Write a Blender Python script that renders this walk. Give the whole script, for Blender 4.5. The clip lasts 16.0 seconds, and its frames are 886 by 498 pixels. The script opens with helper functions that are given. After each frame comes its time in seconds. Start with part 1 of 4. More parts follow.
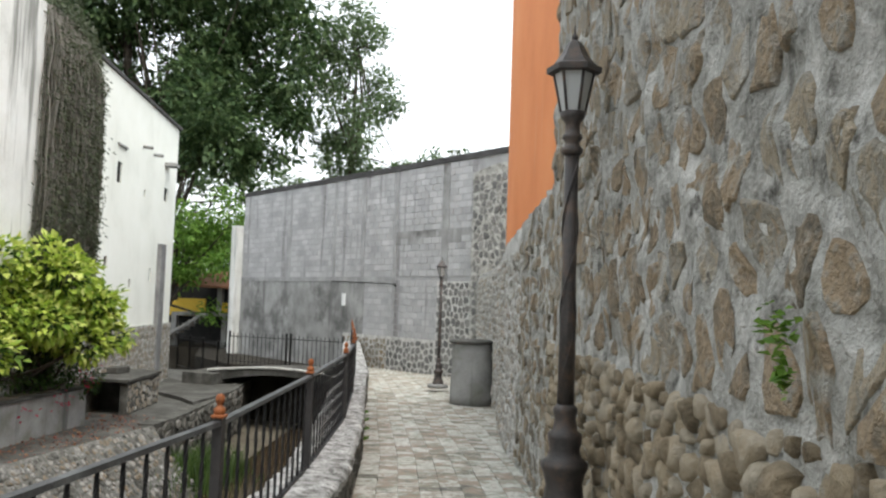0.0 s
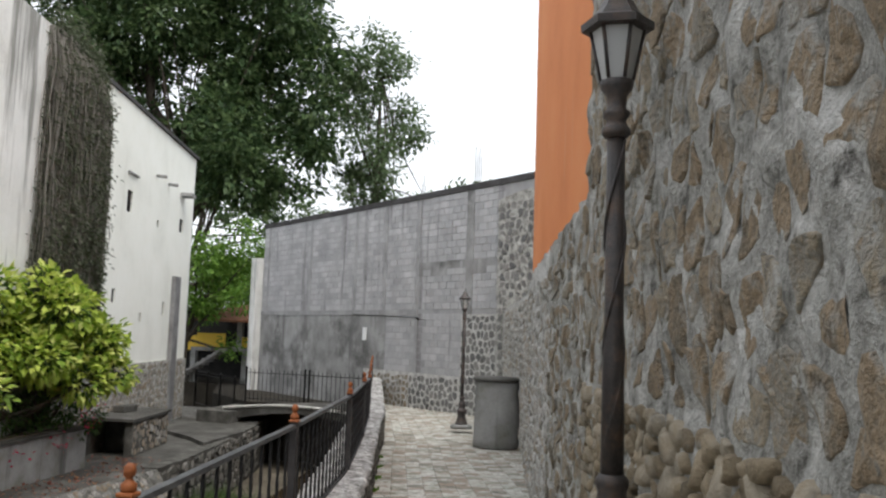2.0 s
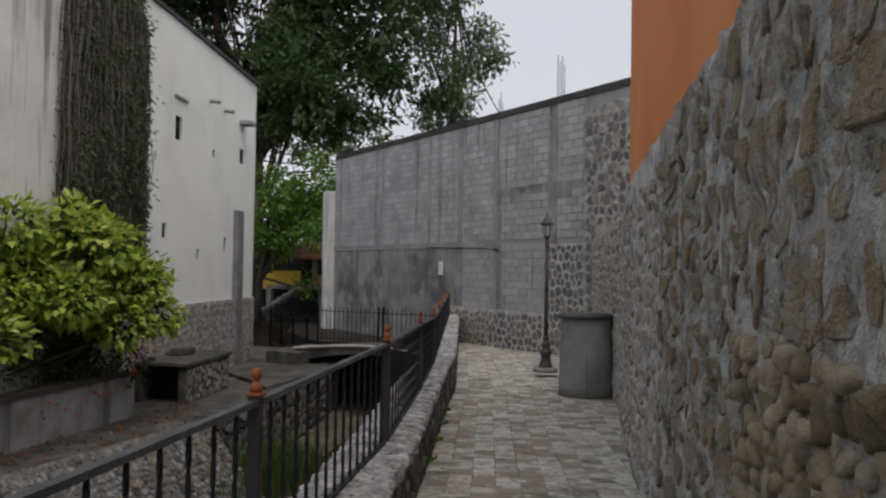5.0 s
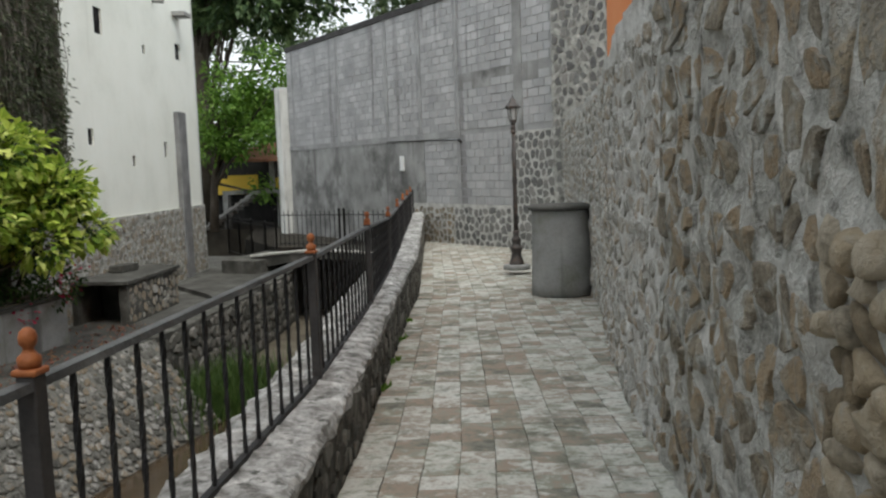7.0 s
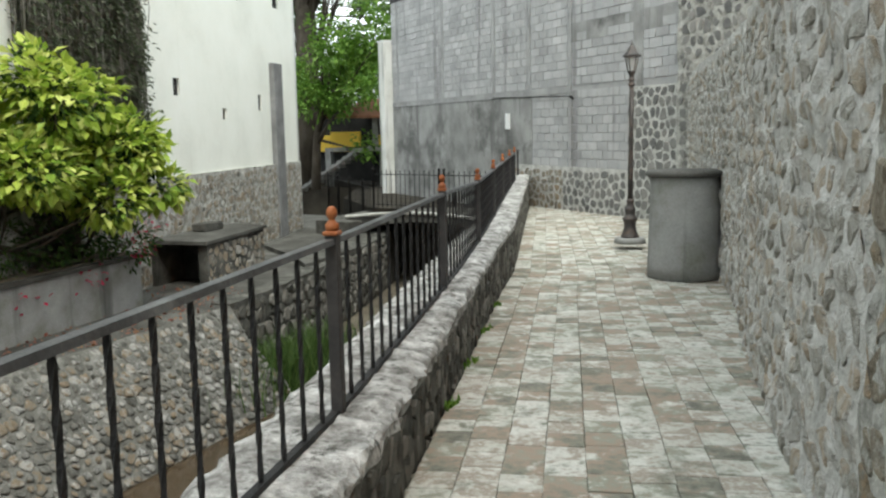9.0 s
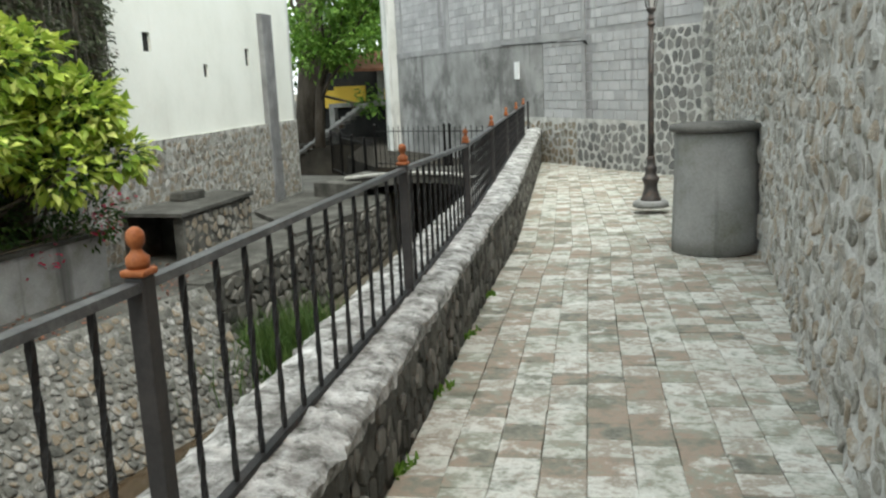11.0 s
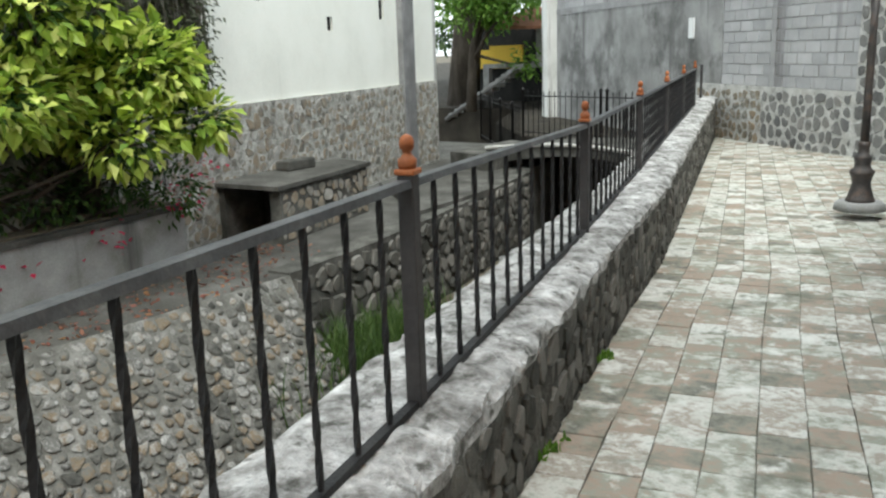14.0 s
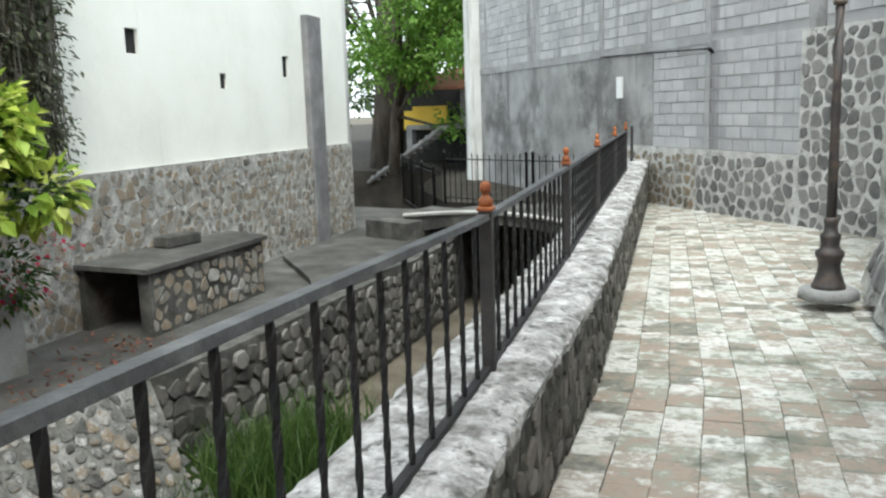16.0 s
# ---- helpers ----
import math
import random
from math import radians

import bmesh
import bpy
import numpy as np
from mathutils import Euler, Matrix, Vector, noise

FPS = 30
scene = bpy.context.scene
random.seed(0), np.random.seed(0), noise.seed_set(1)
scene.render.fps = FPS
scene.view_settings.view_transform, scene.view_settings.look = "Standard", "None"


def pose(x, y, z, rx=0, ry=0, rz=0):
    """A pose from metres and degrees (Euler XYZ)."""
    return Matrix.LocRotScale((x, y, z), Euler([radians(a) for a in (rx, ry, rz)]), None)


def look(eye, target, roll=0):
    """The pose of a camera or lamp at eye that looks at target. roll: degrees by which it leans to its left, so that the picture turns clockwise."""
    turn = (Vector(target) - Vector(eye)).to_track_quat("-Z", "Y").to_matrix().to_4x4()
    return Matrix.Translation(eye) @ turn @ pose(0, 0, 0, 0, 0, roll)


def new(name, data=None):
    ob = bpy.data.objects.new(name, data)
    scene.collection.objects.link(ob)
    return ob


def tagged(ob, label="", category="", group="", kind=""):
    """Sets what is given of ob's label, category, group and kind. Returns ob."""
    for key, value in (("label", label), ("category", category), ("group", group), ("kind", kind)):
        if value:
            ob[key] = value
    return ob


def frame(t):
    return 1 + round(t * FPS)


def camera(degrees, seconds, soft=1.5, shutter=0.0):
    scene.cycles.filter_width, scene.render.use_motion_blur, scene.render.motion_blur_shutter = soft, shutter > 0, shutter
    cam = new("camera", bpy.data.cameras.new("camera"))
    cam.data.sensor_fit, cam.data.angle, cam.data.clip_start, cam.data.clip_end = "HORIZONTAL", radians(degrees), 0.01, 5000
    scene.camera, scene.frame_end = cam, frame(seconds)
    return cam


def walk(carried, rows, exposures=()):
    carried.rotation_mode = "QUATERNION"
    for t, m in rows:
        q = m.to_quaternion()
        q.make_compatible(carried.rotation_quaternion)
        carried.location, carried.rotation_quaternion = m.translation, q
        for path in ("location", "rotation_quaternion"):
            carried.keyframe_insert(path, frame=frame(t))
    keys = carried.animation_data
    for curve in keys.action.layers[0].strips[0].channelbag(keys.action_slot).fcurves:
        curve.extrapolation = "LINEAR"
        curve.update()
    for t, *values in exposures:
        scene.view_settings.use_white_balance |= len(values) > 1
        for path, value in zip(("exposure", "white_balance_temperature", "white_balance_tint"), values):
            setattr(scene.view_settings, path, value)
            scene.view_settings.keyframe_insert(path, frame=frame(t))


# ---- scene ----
cam = camera(55.0, 16.0, 2.3)
PATH = [
    (0, (1.488, -0.259, 1.575), (1.121, 1.703, 1.703), 2.0),
    (0.5, (1.414, 0.007, 1.564), (1.069, 1.974, 1.677), 3.1),
    (1, (1.371, 0.303, 1.556), (1.032, 2.27, 1.687), 0.9),
    (1.5, (1.369, 0.629, 1.559), (0.903, 2.564, 1.755), 1.8),
    (2, (1.379, 0.94, 1.572), (0.946, 2.882, 1.778), 1.9),
    (2.5, (1.357, 1.231, 1.569), (1.054, 3.171, 1.948), 2.8),
    (3, (1.308, 1.572, 1.574), (0.964, 3.5, 1.979), 3.1),
    (3.5, (1.244, 1.973, 1.576), (0.779, 3.874, 1.99), 4.7),
    (4, (1.165, 2.381, 1.571), (0.712, 4.283, 1.991), 5.0),
    (4.5, (1.073, 2.803, 1.544), (0.608, 4.736, 1.759), 2.3),
    (5, (1.023, 3.251, 1.504), (0.396, 5.15, 1.556), 0.9),
    (7.5, (0.669, 5.028, 1.442), (0.121, 6.934, 1.18), -2.7),
    (8, (0.578, 5.438, 1.431), (-0.02, 7.32, 1.115), -4.6),
    (8.5, (0.508, 5.865, 1.415), (-0.307, 7.673, 1.159), -2.2),
    (9, (0.432, 6.23, 1.389), (-0.368, 8.043, 1.113), -1.1),
    (11.5, (0.061, 8.084, 1.395), (-0.816, 9.839, 1.006), -3.5),
    (12, (-0.03, 8.443, 1.388), (-1.192, 10.035, 1.049), -0.4),
    (12.5, (-0.166, 8.805, 1.355), (-1.347, 10.369, 0.959), -1.7),
    (13, (-0.309, 9.244, 1.341), (-1.406, 10.866, 0.937), -0.8),
    (13.5, (-0.395, 9.66, 1.332), (-1.576, 11.238, 0.989), -2.2),
    (14, (-0.522, 10.004, 1.303), (-1.685, 11.567, 0.849), -1.9),
    (14.5, (-0.74, 10.337, 1.312), (-1.905, 11.904, 0.879), -0.9),
    (15, (-0.906, 10.699, 1.298), (-2.055, 12.272, 0.846), -3.2),
    (15.5, (-1.039, 11.089, 1.309), (-2.147, 12.701, 0.893), -2.5),
    (16, (-1.178, 11.56, 1.276), (-2.224, 13.233, 0.953), -1.8),
]
EXPOSURES = [(0.0, 1.1, 6500, 7), (1.5, 0.95, 6500, 8), (2.5, 0.4, 6500, 14), (3.5, 0.1, 6500, 16), (4.0, 0.05, 6500, 16), (4.5, -0.15, 6500, 16), (5.0, -0.25, 6500, 15), (7.5, 0.78, 6500, 4), (9.0, 1.12, 6500, 1), (12.5, 1.22, 6400, 0), (14.0, 1.25, 6300, 2), (16.0, 1.4, 6200, 3)]
walk(cam, [(t, look(eye, target, roll)) for t, eye, target, roll in PATH], EXPOSURES)

# ---------------------------------------------------------------- light
world = bpy.data.worlds.new("overcast_sky")
scene.world = world
world.use_nodes = True
wn, wl = world.node_tree.nodes, world.node_tree.links
sky = wn.new("ShaderNodeTexSky")
sky.sky_type, sky.sun_disc = "NISHITA", False
sky.sun_elevation, sky.sun_rotation = radians(62), radians(140)
sky.air_density, sky.dust_density, sky.ozone_density = 1.0, 4.0, 1.0
veil = wn.new("ShaderNodeMixRGB")
veil.inputs[0].default_value = 0.72
veil.inputs[2].default_value = (10.0, 10.3, 10.6, 1)
wl.new(sky.outputs[0], veil.inputs[1])
wl.new(veil.outputs[0], wn["Background"].inputs[0])
wn["Background"].inputs[1].default_value = 0.1
sun = new("sun", bpy.data.lights.new("sun", "SUN"))
sun.data.energy, sun.data.angle, sun.data.color = 1.35, radians(30), (1.0, 0.97, 0.92)
sun.matrix_world = look((0, 0, 30), (-math.sin(radians(140)) * 10, -math.cos(radians(140)) * 10, 30 - 17.32))

# ---------------------------------------------------------------- materials
def material(name, stops, scale=3.0, rough=0.85, bump=0.3, fine=40.0, metal=0.0, vary=0.0, spots=None, stretch=(1, 1, 1), spec=0.3, streak=None, blotch=None):
    """Two scales of noise through a colour ramp; vary shifts it piece by piece; spots: (colour, scale, threshold)."""
    m = bpy.data.materials.new(name)
    m.use_nodes = True
    n, l = m.node_tree.nodes, m.node_tree.links
    b = n["Principled BSDF"]
    b.inputs["Roughness"].default_value, b.inputs["Metallic"].default_value = rough, metal
    b.inputs["Specular IOR Level"].default_value = spec
    g = n.new("ShaderNodeNewGeometry")
    mp = n.new("ShaderNodeMapping")
    mp.inputs["Scale"].default_value = stretch
    l.new(g.outputs["Position"], mp.inputs["Vector"])
    def tex(s, detail=5.0, rgh=0.6):
        t = n.new("ShaderNodeTexNoise")
        t.inputs["Scale"].default_value, t.inputs["Detail"].default_value, t.inputs["Roughness"].default_value = s, detail, rgh
        l.new(mp.outputs[0], t.inputs["Vector"])
        return t
    def calc(op, a, c):
        k = n.new("ShaderNodeMath")
        k.operation = op
        for i, v in enumerate((a, c)):
            if isinstance(v, (int, float)):
                k.inputs[i].default_value = v
            else:
                l.new(v, k.inputs[i])
        return k.outputs[0]
    big, small = tex(scale), tex(fine, 4.0, 0.7)
    f = calc("ADD", calc("MULTIPLY", big.outputs["Fac"], 0.7), calc("MULTIPLY", small.outputs["Fac"], 0.3))
    f = calc("ADD", calc("MULTIPLY", calc("SUBTRACT", f, 0.5), 2.4), 0.5)
    if vary:
        o = n.new("ShaderNodeObjectInfo")
        r = calc("FRACT", calc("ADD", o.outputs["Random"], g.outputs["Random Per Island"]), 0.0)
        f = calc("ADD", calc("MULTIPLY", f, 1 - vary), calc("MULTIPLY", r, vary))
    ramp = n.new("ShaderNodeValToRGB")
    e = ramp.color_ramp.elements
    while len(e) < len(stops):
        e.new(0.5)
    for i, c in enumerate(stops):
        e[i].position = 0.12 + 0.76 * i / max(1, len(stops) - 1)
        e[i].color = (*c, 1)
    l.new(f, ramp.inputs[0])
    colour = ramp.outputs[0]
    for extra in (spots, blotch, streak):
        if extra:
            c, s, th = extra
            t = tex(s, 6.0, 0.65)
            if extra is streak:
                mq = n.new("ShaderNodeMapping")
                mq.inputs["Scale"].default_value = (1, 1, 0.08)
                l.new(g.outputs["Position"], mq.inputs["Vector"])
                l.new(mq.outputs[0], t.inputs["Vector"])
            rr = n.new("ShaderNodeValToRGB")
            rr.color_ramp.elements[0].position, rr.color_ramp.elements[1].position = th, th + 0.12
            l.new(t.outputs["Fac"], rr.inputs[0])
            mx = n.new("ShaderNodeMixRGB")
            l.new(rr.outputs[0], mx.inputs[0])
            l.new(colour, mx.inputs[1])
            mx.inputs[2].default_value = (*c, 1)
            colour = mx.outputs[0]
    l.new(colour, b.inputs["Base Color"])
    if bump:
        bp = n.new("ShaderNodeBump")
        bp.inputs["Strength"].default_value, bp.inputs["Distance"].default_value = bump, 0.03
        l.new(calc("ADD", small.outputs["Fac"], calc("MULTIPLY", big.outputs["Fac"], 0.6)), bp.inputs["Height"])
        l.new(bp.outputs[0], b.inputs["Normal"])
    return m


M_STONE = material("field_stone", [(.09, .08, .065), (.175, .15, .115), (.26, .23, .18), (.30, .225, .145), (.21, .205, .185), (.35, .325, .275)], 8, .92, 1.0, 34, vary=.45, spots=((.40, .40, .37), 6, .52))
M_PALESTONE = material("lime_washed_field_stone", [(.17, .16, .14), (.3, .285, .25), (.42, .41, .38), (.36, .30, .23), (.5, .49, .46)], 8, .92, 1.0, 34, vary=.5, spots=((.56, .555, .53), 7, .52))
M_OCHRESTONE = material("ochre_field_stone", [(.12, .105, .082), (.22, .18, .13), (.33, .25, .165), (.28, .265, .23), (.36, .30, .215), (.2, .192, .172)], 9, .93, 1.0, 36, vary=.5, spots=((.42, .41, .375), 5, .53), blotch=((.14, .13, .11), 9, .6))
M_RIVER = material("river_cobble", [(.10, .082, .056), (.2, .16, .108), (.31, .25, .17), (.38, .33, .255), (.19, .165, .125)], 8, .88, .7, 45, vary=.55, spots=((.28, .27, .24), 7, .6))
M_MORTAR = material("rough_lime_mortar", [(.12, .118, .105), (.31, .305, .28), (.45, .445, .415), (.62, .61, .58)], 5.5, .95, 1.0, 32, spots=((.09, .085, .075), 7, .58))
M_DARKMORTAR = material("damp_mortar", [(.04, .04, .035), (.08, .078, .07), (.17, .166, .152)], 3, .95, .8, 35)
M_PALEMORTAR = material("pale_mortar", [(.34, .335, .315), (.52, .515, .49), (.66, .655, .635)], 5, .95, 1.0, 30, spots=((.15, .145, .13), 9, .59))
M_BANKMORTAR = material("bank_mortar", [(.06, .058, .05), (.13, .127, .115), (.25, .245, .23)], 4, .95, .8, 30)
M_BANK = material("bank_cobble", [(.04, .04, .036), (.085, .083, .074), (.15, .147, .135), (.17, .13, .085), (.30, .295, .28), (.10, .098, .09), (.38, .375, .36)], 9, .9, .8, 45, vary=.6, spots=((.12, .118, .11), 6, .58))
M_GREYSTONE = material("dark_grey_stone", [(.10, .10, .10), (.18, .178, .172), (.28, .27, .255)], 7, .9, .6, 40, vary=.55, spots=((.34, .335, .32), 8, .6))
M_RUBBLE = material("weathered_rubble_stone", [(.11, .105, .09), (.2, .19, .165), (.27, .215, .15), (.3, .29, .265), (.4, .39, .365)], 7, .93, .9, 38, vary=.45, spots=((.3, .295, .275), 6, .53), blotch=((.09, .088, .078), 1.5, .57))
M_DAMPSTONE = material("damp_canal_stone", [(.035, .035, .03), (.075, .073, .065), (.14, .133, .118), (.2, .192, .175)], 6, .85, .45, 50, vary=.55)
M_BLOCK = material("grey_concrete_block", [(.30, .30, .305), (.42, .42, .425), (.54, .54, .545)], 1.2, .95, .4, 60, vary=.35, streak=((.2, .195, .195), 1.5, .54))
M_JOINT = material("block_joint", [(.3, .3, .3), (.4, .4, .4)], 3, .95, .3, 60)
M_RENDER = material("weathered_cement_render", [(.17, .17, .166), (.29, .29, .285), (.41, .41, .405)], 1.1, .95, .35, 50, blotch=((.13, .13, .126), .7, .5), streak=((.15, .148, .145), 1.6, .56))
M_BEAM = material("stained_concrete", [(.11, .11, .11), (.2, .2, .2), (.3, .3, .3)], 1.6, .95, .4, 50)
M_COLUMN = material("stained_column_concrete", [(.24, .24, .24), (.33, .33, .33), (.42, .42, .42)], 1.6, .95, .4, 50)
M_CAP = material("blackened_concrete_cap", [(.03, .03, .03), (.06, .058, .058), (.1, .1, .1)], 2, .95, .4, 40)
M_WHITE = material("whitewash", [(.70, .71, .65), (.78, .79, .73), (.82, .83, .78)], .7, .9, .12, 30, streak=((.56, .56, .50), .8, .62))
M_OLDWHITE = material("stained_whitewash", [(.52, .52, .49), (.68, .68, .65), (.76, .76, .74)], .9, .9, .2, 30, streak=((.26, .26, .24), 2.2, .52))
M_ORANGE = material("orange_lime_paint", [(.66, .225, .08), (.73, .265, .1), (.76, .3, .12)], .8, .85, .12, 30, streak=((.68, .32, .15), 2.5, .6))
M_TILE = material("worn_clay_tile", [(.13, .125, .11), (.22, .22, .18), (.32, .25, .20), (.27, .275, .225), (.52, .52, .475), (.30, .26, .215), (.6, .6, .56), (.2, .205, .165)], 7, .85, .45, 24, vary=.6, spots=((.62, .62, .58), 5, .56), blotch=((.16, .165, .13), 2.2, .57))
M_GROUT = material("tile_joint", [(.16, .165, .135), (.27, .27, .23), (.42, .415, .38)], 5, .95, .4, 40)
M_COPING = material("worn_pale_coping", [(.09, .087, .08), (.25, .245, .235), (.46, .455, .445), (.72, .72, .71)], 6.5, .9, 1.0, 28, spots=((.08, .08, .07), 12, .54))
M_IRON = material("black_painted_iron", [(.009, .009, .01), (.016, .0155, .0165), (.028, .026, .025)], 6, .55, .15, 60, spec=.3)
M_POST = material("grey_brown_iron", [(.02, .019, .019), (.036, .033, .033), (.056, .05, .048)], 5, .6, .15, 60, spec=.4)
M_RAIL = material("weathered_grey_iron", [(.025, .026, .028), (.055, .057, .06), (.115, .12, .12)], 6, .5, .15, 50, spec=.5)
M_LAMP = material("bronzed_cast_iron", [(.022, .02, .02), (.045, .038, .036), (.10, .065, .045)], 9, .5, .3, 60, spec=.5)
M_TERRA = material("terracotta_glaze", [(.16, .05, .018), (.28, .09, .03), (.36, .13, .045)], 9, .55, .2, 60)
M_CEMENT = material("grey_cement", [(.17, .17, .140), (.27, .27, .265), (.37, .37, .36)], 1.8, .95, .3, 45, streak=((.11, .11, .105), 1.5, .56))
# near-black that stands for shade in the house openings and the shed
M_DARK = material("painted_interior_shade", [(.012, .012, .012), (.03, .03, .028)], 3, .95, 0)
M_EARTH = material("damp_earth", [(.06, .05, .038), (.11, .095, .07), (.16, .14, .11)], 1.2, .95, .6, 20)
M_SHADEDEARTH = material("shaded_earth", [(.014, .012, .01), (.03, .026, .02), (.055, .048, .036)], 1.5, .95, .6, 20)
M_TERRACE = material("terrace_cement", [(.035, .034, .03), (.075, .073, .066), (.145, .142, .133)], 1.3, .95, .5, 30)
M_BARK = material("bark", [(.035, .028, .022), (.07, .058, .045), (.11, .095, .08)], 4, .95, .8, 25, stretch=(1, 1, .3))
M_YELLOW = material("yellow_paint", [(.62, .42, .05), (.72, .5, .08)], 2, .8, .1, 30)
M_OCHRE = material("ochre_canal_wall", [(.30, .16, .06), (.45, .27, .12), (.5, .33, .17)], 1.3, .9, .3, 30)
M_ROOF = material("clay_roof_tile", [(.22, .10, .06), (.33, .16, .09), (.40, .23, .14)], 4, .9, .3, 30, vary=.5)
M_RED = material("red_cloth_paint", [(.28, .03, .02), (.4, .06, .03)], 3, .8, .1, 30)
M_WATER = material("brown_water", [(.045, .032, .02), (.07, .05, .03)], 1, .12, .06, 8, spec=.5)
M_LABEL = material("white_enamel", [(.75, .76, .76), (.8, .81, .81)], 3, .5, .05, 30)


def leaf_material(name, stops):
    m = material(name, stops, 2.5, .5, 0, 30, vary=.75, spec=.35)
    n, l = m.node_tree.nodes, m.node_tree.links
    t = n.new("ShaderNodeBsdfTranslucent")
    mix = n.new("ShaderNodeMixShader")
    mix.inputs[0].default_value = 0.4
    b = n["Principled BSDF"]
    l.new(b.inputs["Base Color"].links[0].from_socket, t.inputs["Color"])
    l.new(b.outputs[0], mix.inputs[1])
    l.new(t.outputs[0], mix.inputs[2])
    l.new(mix.outputs[0], n["Material Output"].inputs[0])
    return m


M_LIME = leaf_material("lime_leaf", [(.14, .24, .03), (.30, .42, .06), (.48, .57, .10), (.66, .70, .24)])
M_SHADELEAF = leaf_material("deep_green_and_shade_leaf", [(.02, .05, .012), (.045, .09, .02), (.08, .14, .03)])
M_CANOPY = leaf_material("canopy_leaf", [(.03, .06, .022), (.055, .10, .038), (.09, .145, .055), (.14, .2, .08)])
M_CANOPY2 = leaf_material("pale_canopy_leaf", [(.08, .13, .06), (.13, .19, .09), (.18, .24, .12)])
M_BRIGHT = leaf_material("bright_green_leaf", [(.07, .16, .02), (.13, .25, .035), (.2, .33, .06)])
M_GRASS = leaf_material("grass_blade", [(.03, .065, .015), (.06, .11, .025), (.10, .15, .04)])
M_IVY = leaf_material("dry_creeper", [(.045, .06, .03), (.09, .11, .06), (.17, .18, .13)])
M_VINE = material("dry_vine_stem", [(.08, .075, .06), (.15, .14, .12), (.22, .21, .19)], 8, .9, .3, 50, vary=.5)
M_FLOWER = leaf_material("magenta_flower", [(.35, .02, .06), (.5, .04, .1)])
M_DEADLEAF = leaf_material("fallen_leaf", [(.12, .05, .035), (.22, .08, .06), (.30, .16, .07)])

M_PANE = bpy.data.materials.new("frosted_lamp_glass")
M_PANE.use_nodes = True
M_PANE.node_tree.nodes["Principled BSDF"].inputs["Base Color"].default_value = (.62, .63, .62, 1)
M_PANE.node_tree.nodes["Principled BSDF"].inputs["Roughness"].default_value = .25
M_PANE.node_tree.nodes["Principled BSDF"].inputs["Transmission Weight"].default_value = .35

# ---------------------------------------------------------------- mesh helpers
def mesh(name, verts, faces, mat, parent=None, smooth=False):
    me = bpy.data.meshes.new(name)
    me.from_pydata([tuple(v) for v in verts], [], faces)
    me.materials.append(mat)
    if smooth:
        me.polygons.foreach_set("use_smooth", [True] * len(me.polygons))
    me.update()
    ob = new(name, me)
    ob.parent = parent
    return ob


def empty(name, m=None):
    ob = new(name)
    ob.empty_display_size = 0.1
    if m is not None:
        ob.matrix_world = m
    return ob


def box(name, lo, hi, mat, parent=None, bevel=0.01, m=None):
    """A box with chamfered edges, between two corners."""
    bm = bmesh.new()
    bmesh.ops.create_cube(bm, size=1)
    for v in bm.verts:
        v.co = Vector([lo[i] + (v.co[i] + .5) * (hi[i] - lo[i]) for i in range(3)])
    if bevel:
        bmesh.ops.bevel(bm, geom=bm.edges[:], offset=bevel, segments=2, affect="EDGES", profile=.5)
    if m is not None:
        bm.transform(m)
    me = bpy.data.meshes.new(name)
    bm.to_mesh(me)
    bm.free()
    me.materials.append(mat)
    ob = new(name, me)
    ob.parent = parent
    return ob


def lathe(name, profile, mat, parent=None, seg=20, m=None, smooth=True, twist=0.0):
    """(radius, height) pairs turned about z, closed at both ends."""
    vs, fs = [], []
    for i, (r, z) in enumerate(profile):
        for k in range(seg):
            a = 2 * math.pi * k / seg + twist * z
            vs.append(Vector((r * math.cos(a), r * math.sin(a), z)))
    for i in range(len(profile) - 1):
        for k in range(seg):
            k2 = (k + 1) % seg
            fs.append((i * seg + k, i * seg + k2, (i + 1) * seg + k2, (i + 1) * seg + k))
    fs.append(tuple(range(seg))[::-1])
    fs.append(tuple((len(profile) - 1) * seg + k for k in range(seg)))
    if m is not None:
        vs = [m @ v for v in vs]
    return mesh(name, vs, fs, mat, parent, smooth)


class Line:
    """A line on the plan; at(u, v, w): u metres along, v up, w out to its left."""
    def __init__(self, pts):
        self.p = [Vector((x, y)) for x, y in pts]
        self.s = [0.0]
        for a, b in zip(self.p, self.p[1:]):
            self.s.append(self.s[-1] + (b - a).length)
        self.length = self.s[-1]
        self.d = [(b - a).normalized() for a, b in zip(self.p, self.p[1:])]

    def at(self, u, v=0.0, w=0.0):
        i = 0
        while i < len(self.d) - 1 and u > self.s[i + 1]:
            i += 1
        q = self.p[i] + self.d[i] * (u - self.s[i])
        d = self.d[i]
        seg = self.s[i + 1] - self.s[i]
        f = (u - self.s[i]) / seg
        if f > .5 and i + 1 < len(self.d):
            d = d.lerp(self.d[i + 1], min(1, f - .5))
        elif f < .5 and i > 0:
            d = d.lerp(self.d[i - 1], min(1, .5 - f))
        d = d.normalized()
        return Vector((q.x - d.y * w, q.y + d.x * w, v))

    def u_at_y(self, y):
        for i in range(len(self.d)):
            y0, y1 = self.p[i].y, self.p[i + 1].y
            if (y0 <= y <= y1) or i == len(self.d) - 1:
                return self.s[i] + (y - y0) / (y1 - y0) * (self.s[i + 1] - self.s[i])

    def x_at_y(self, y):
        return self.at(self.u_at_y(y)).x


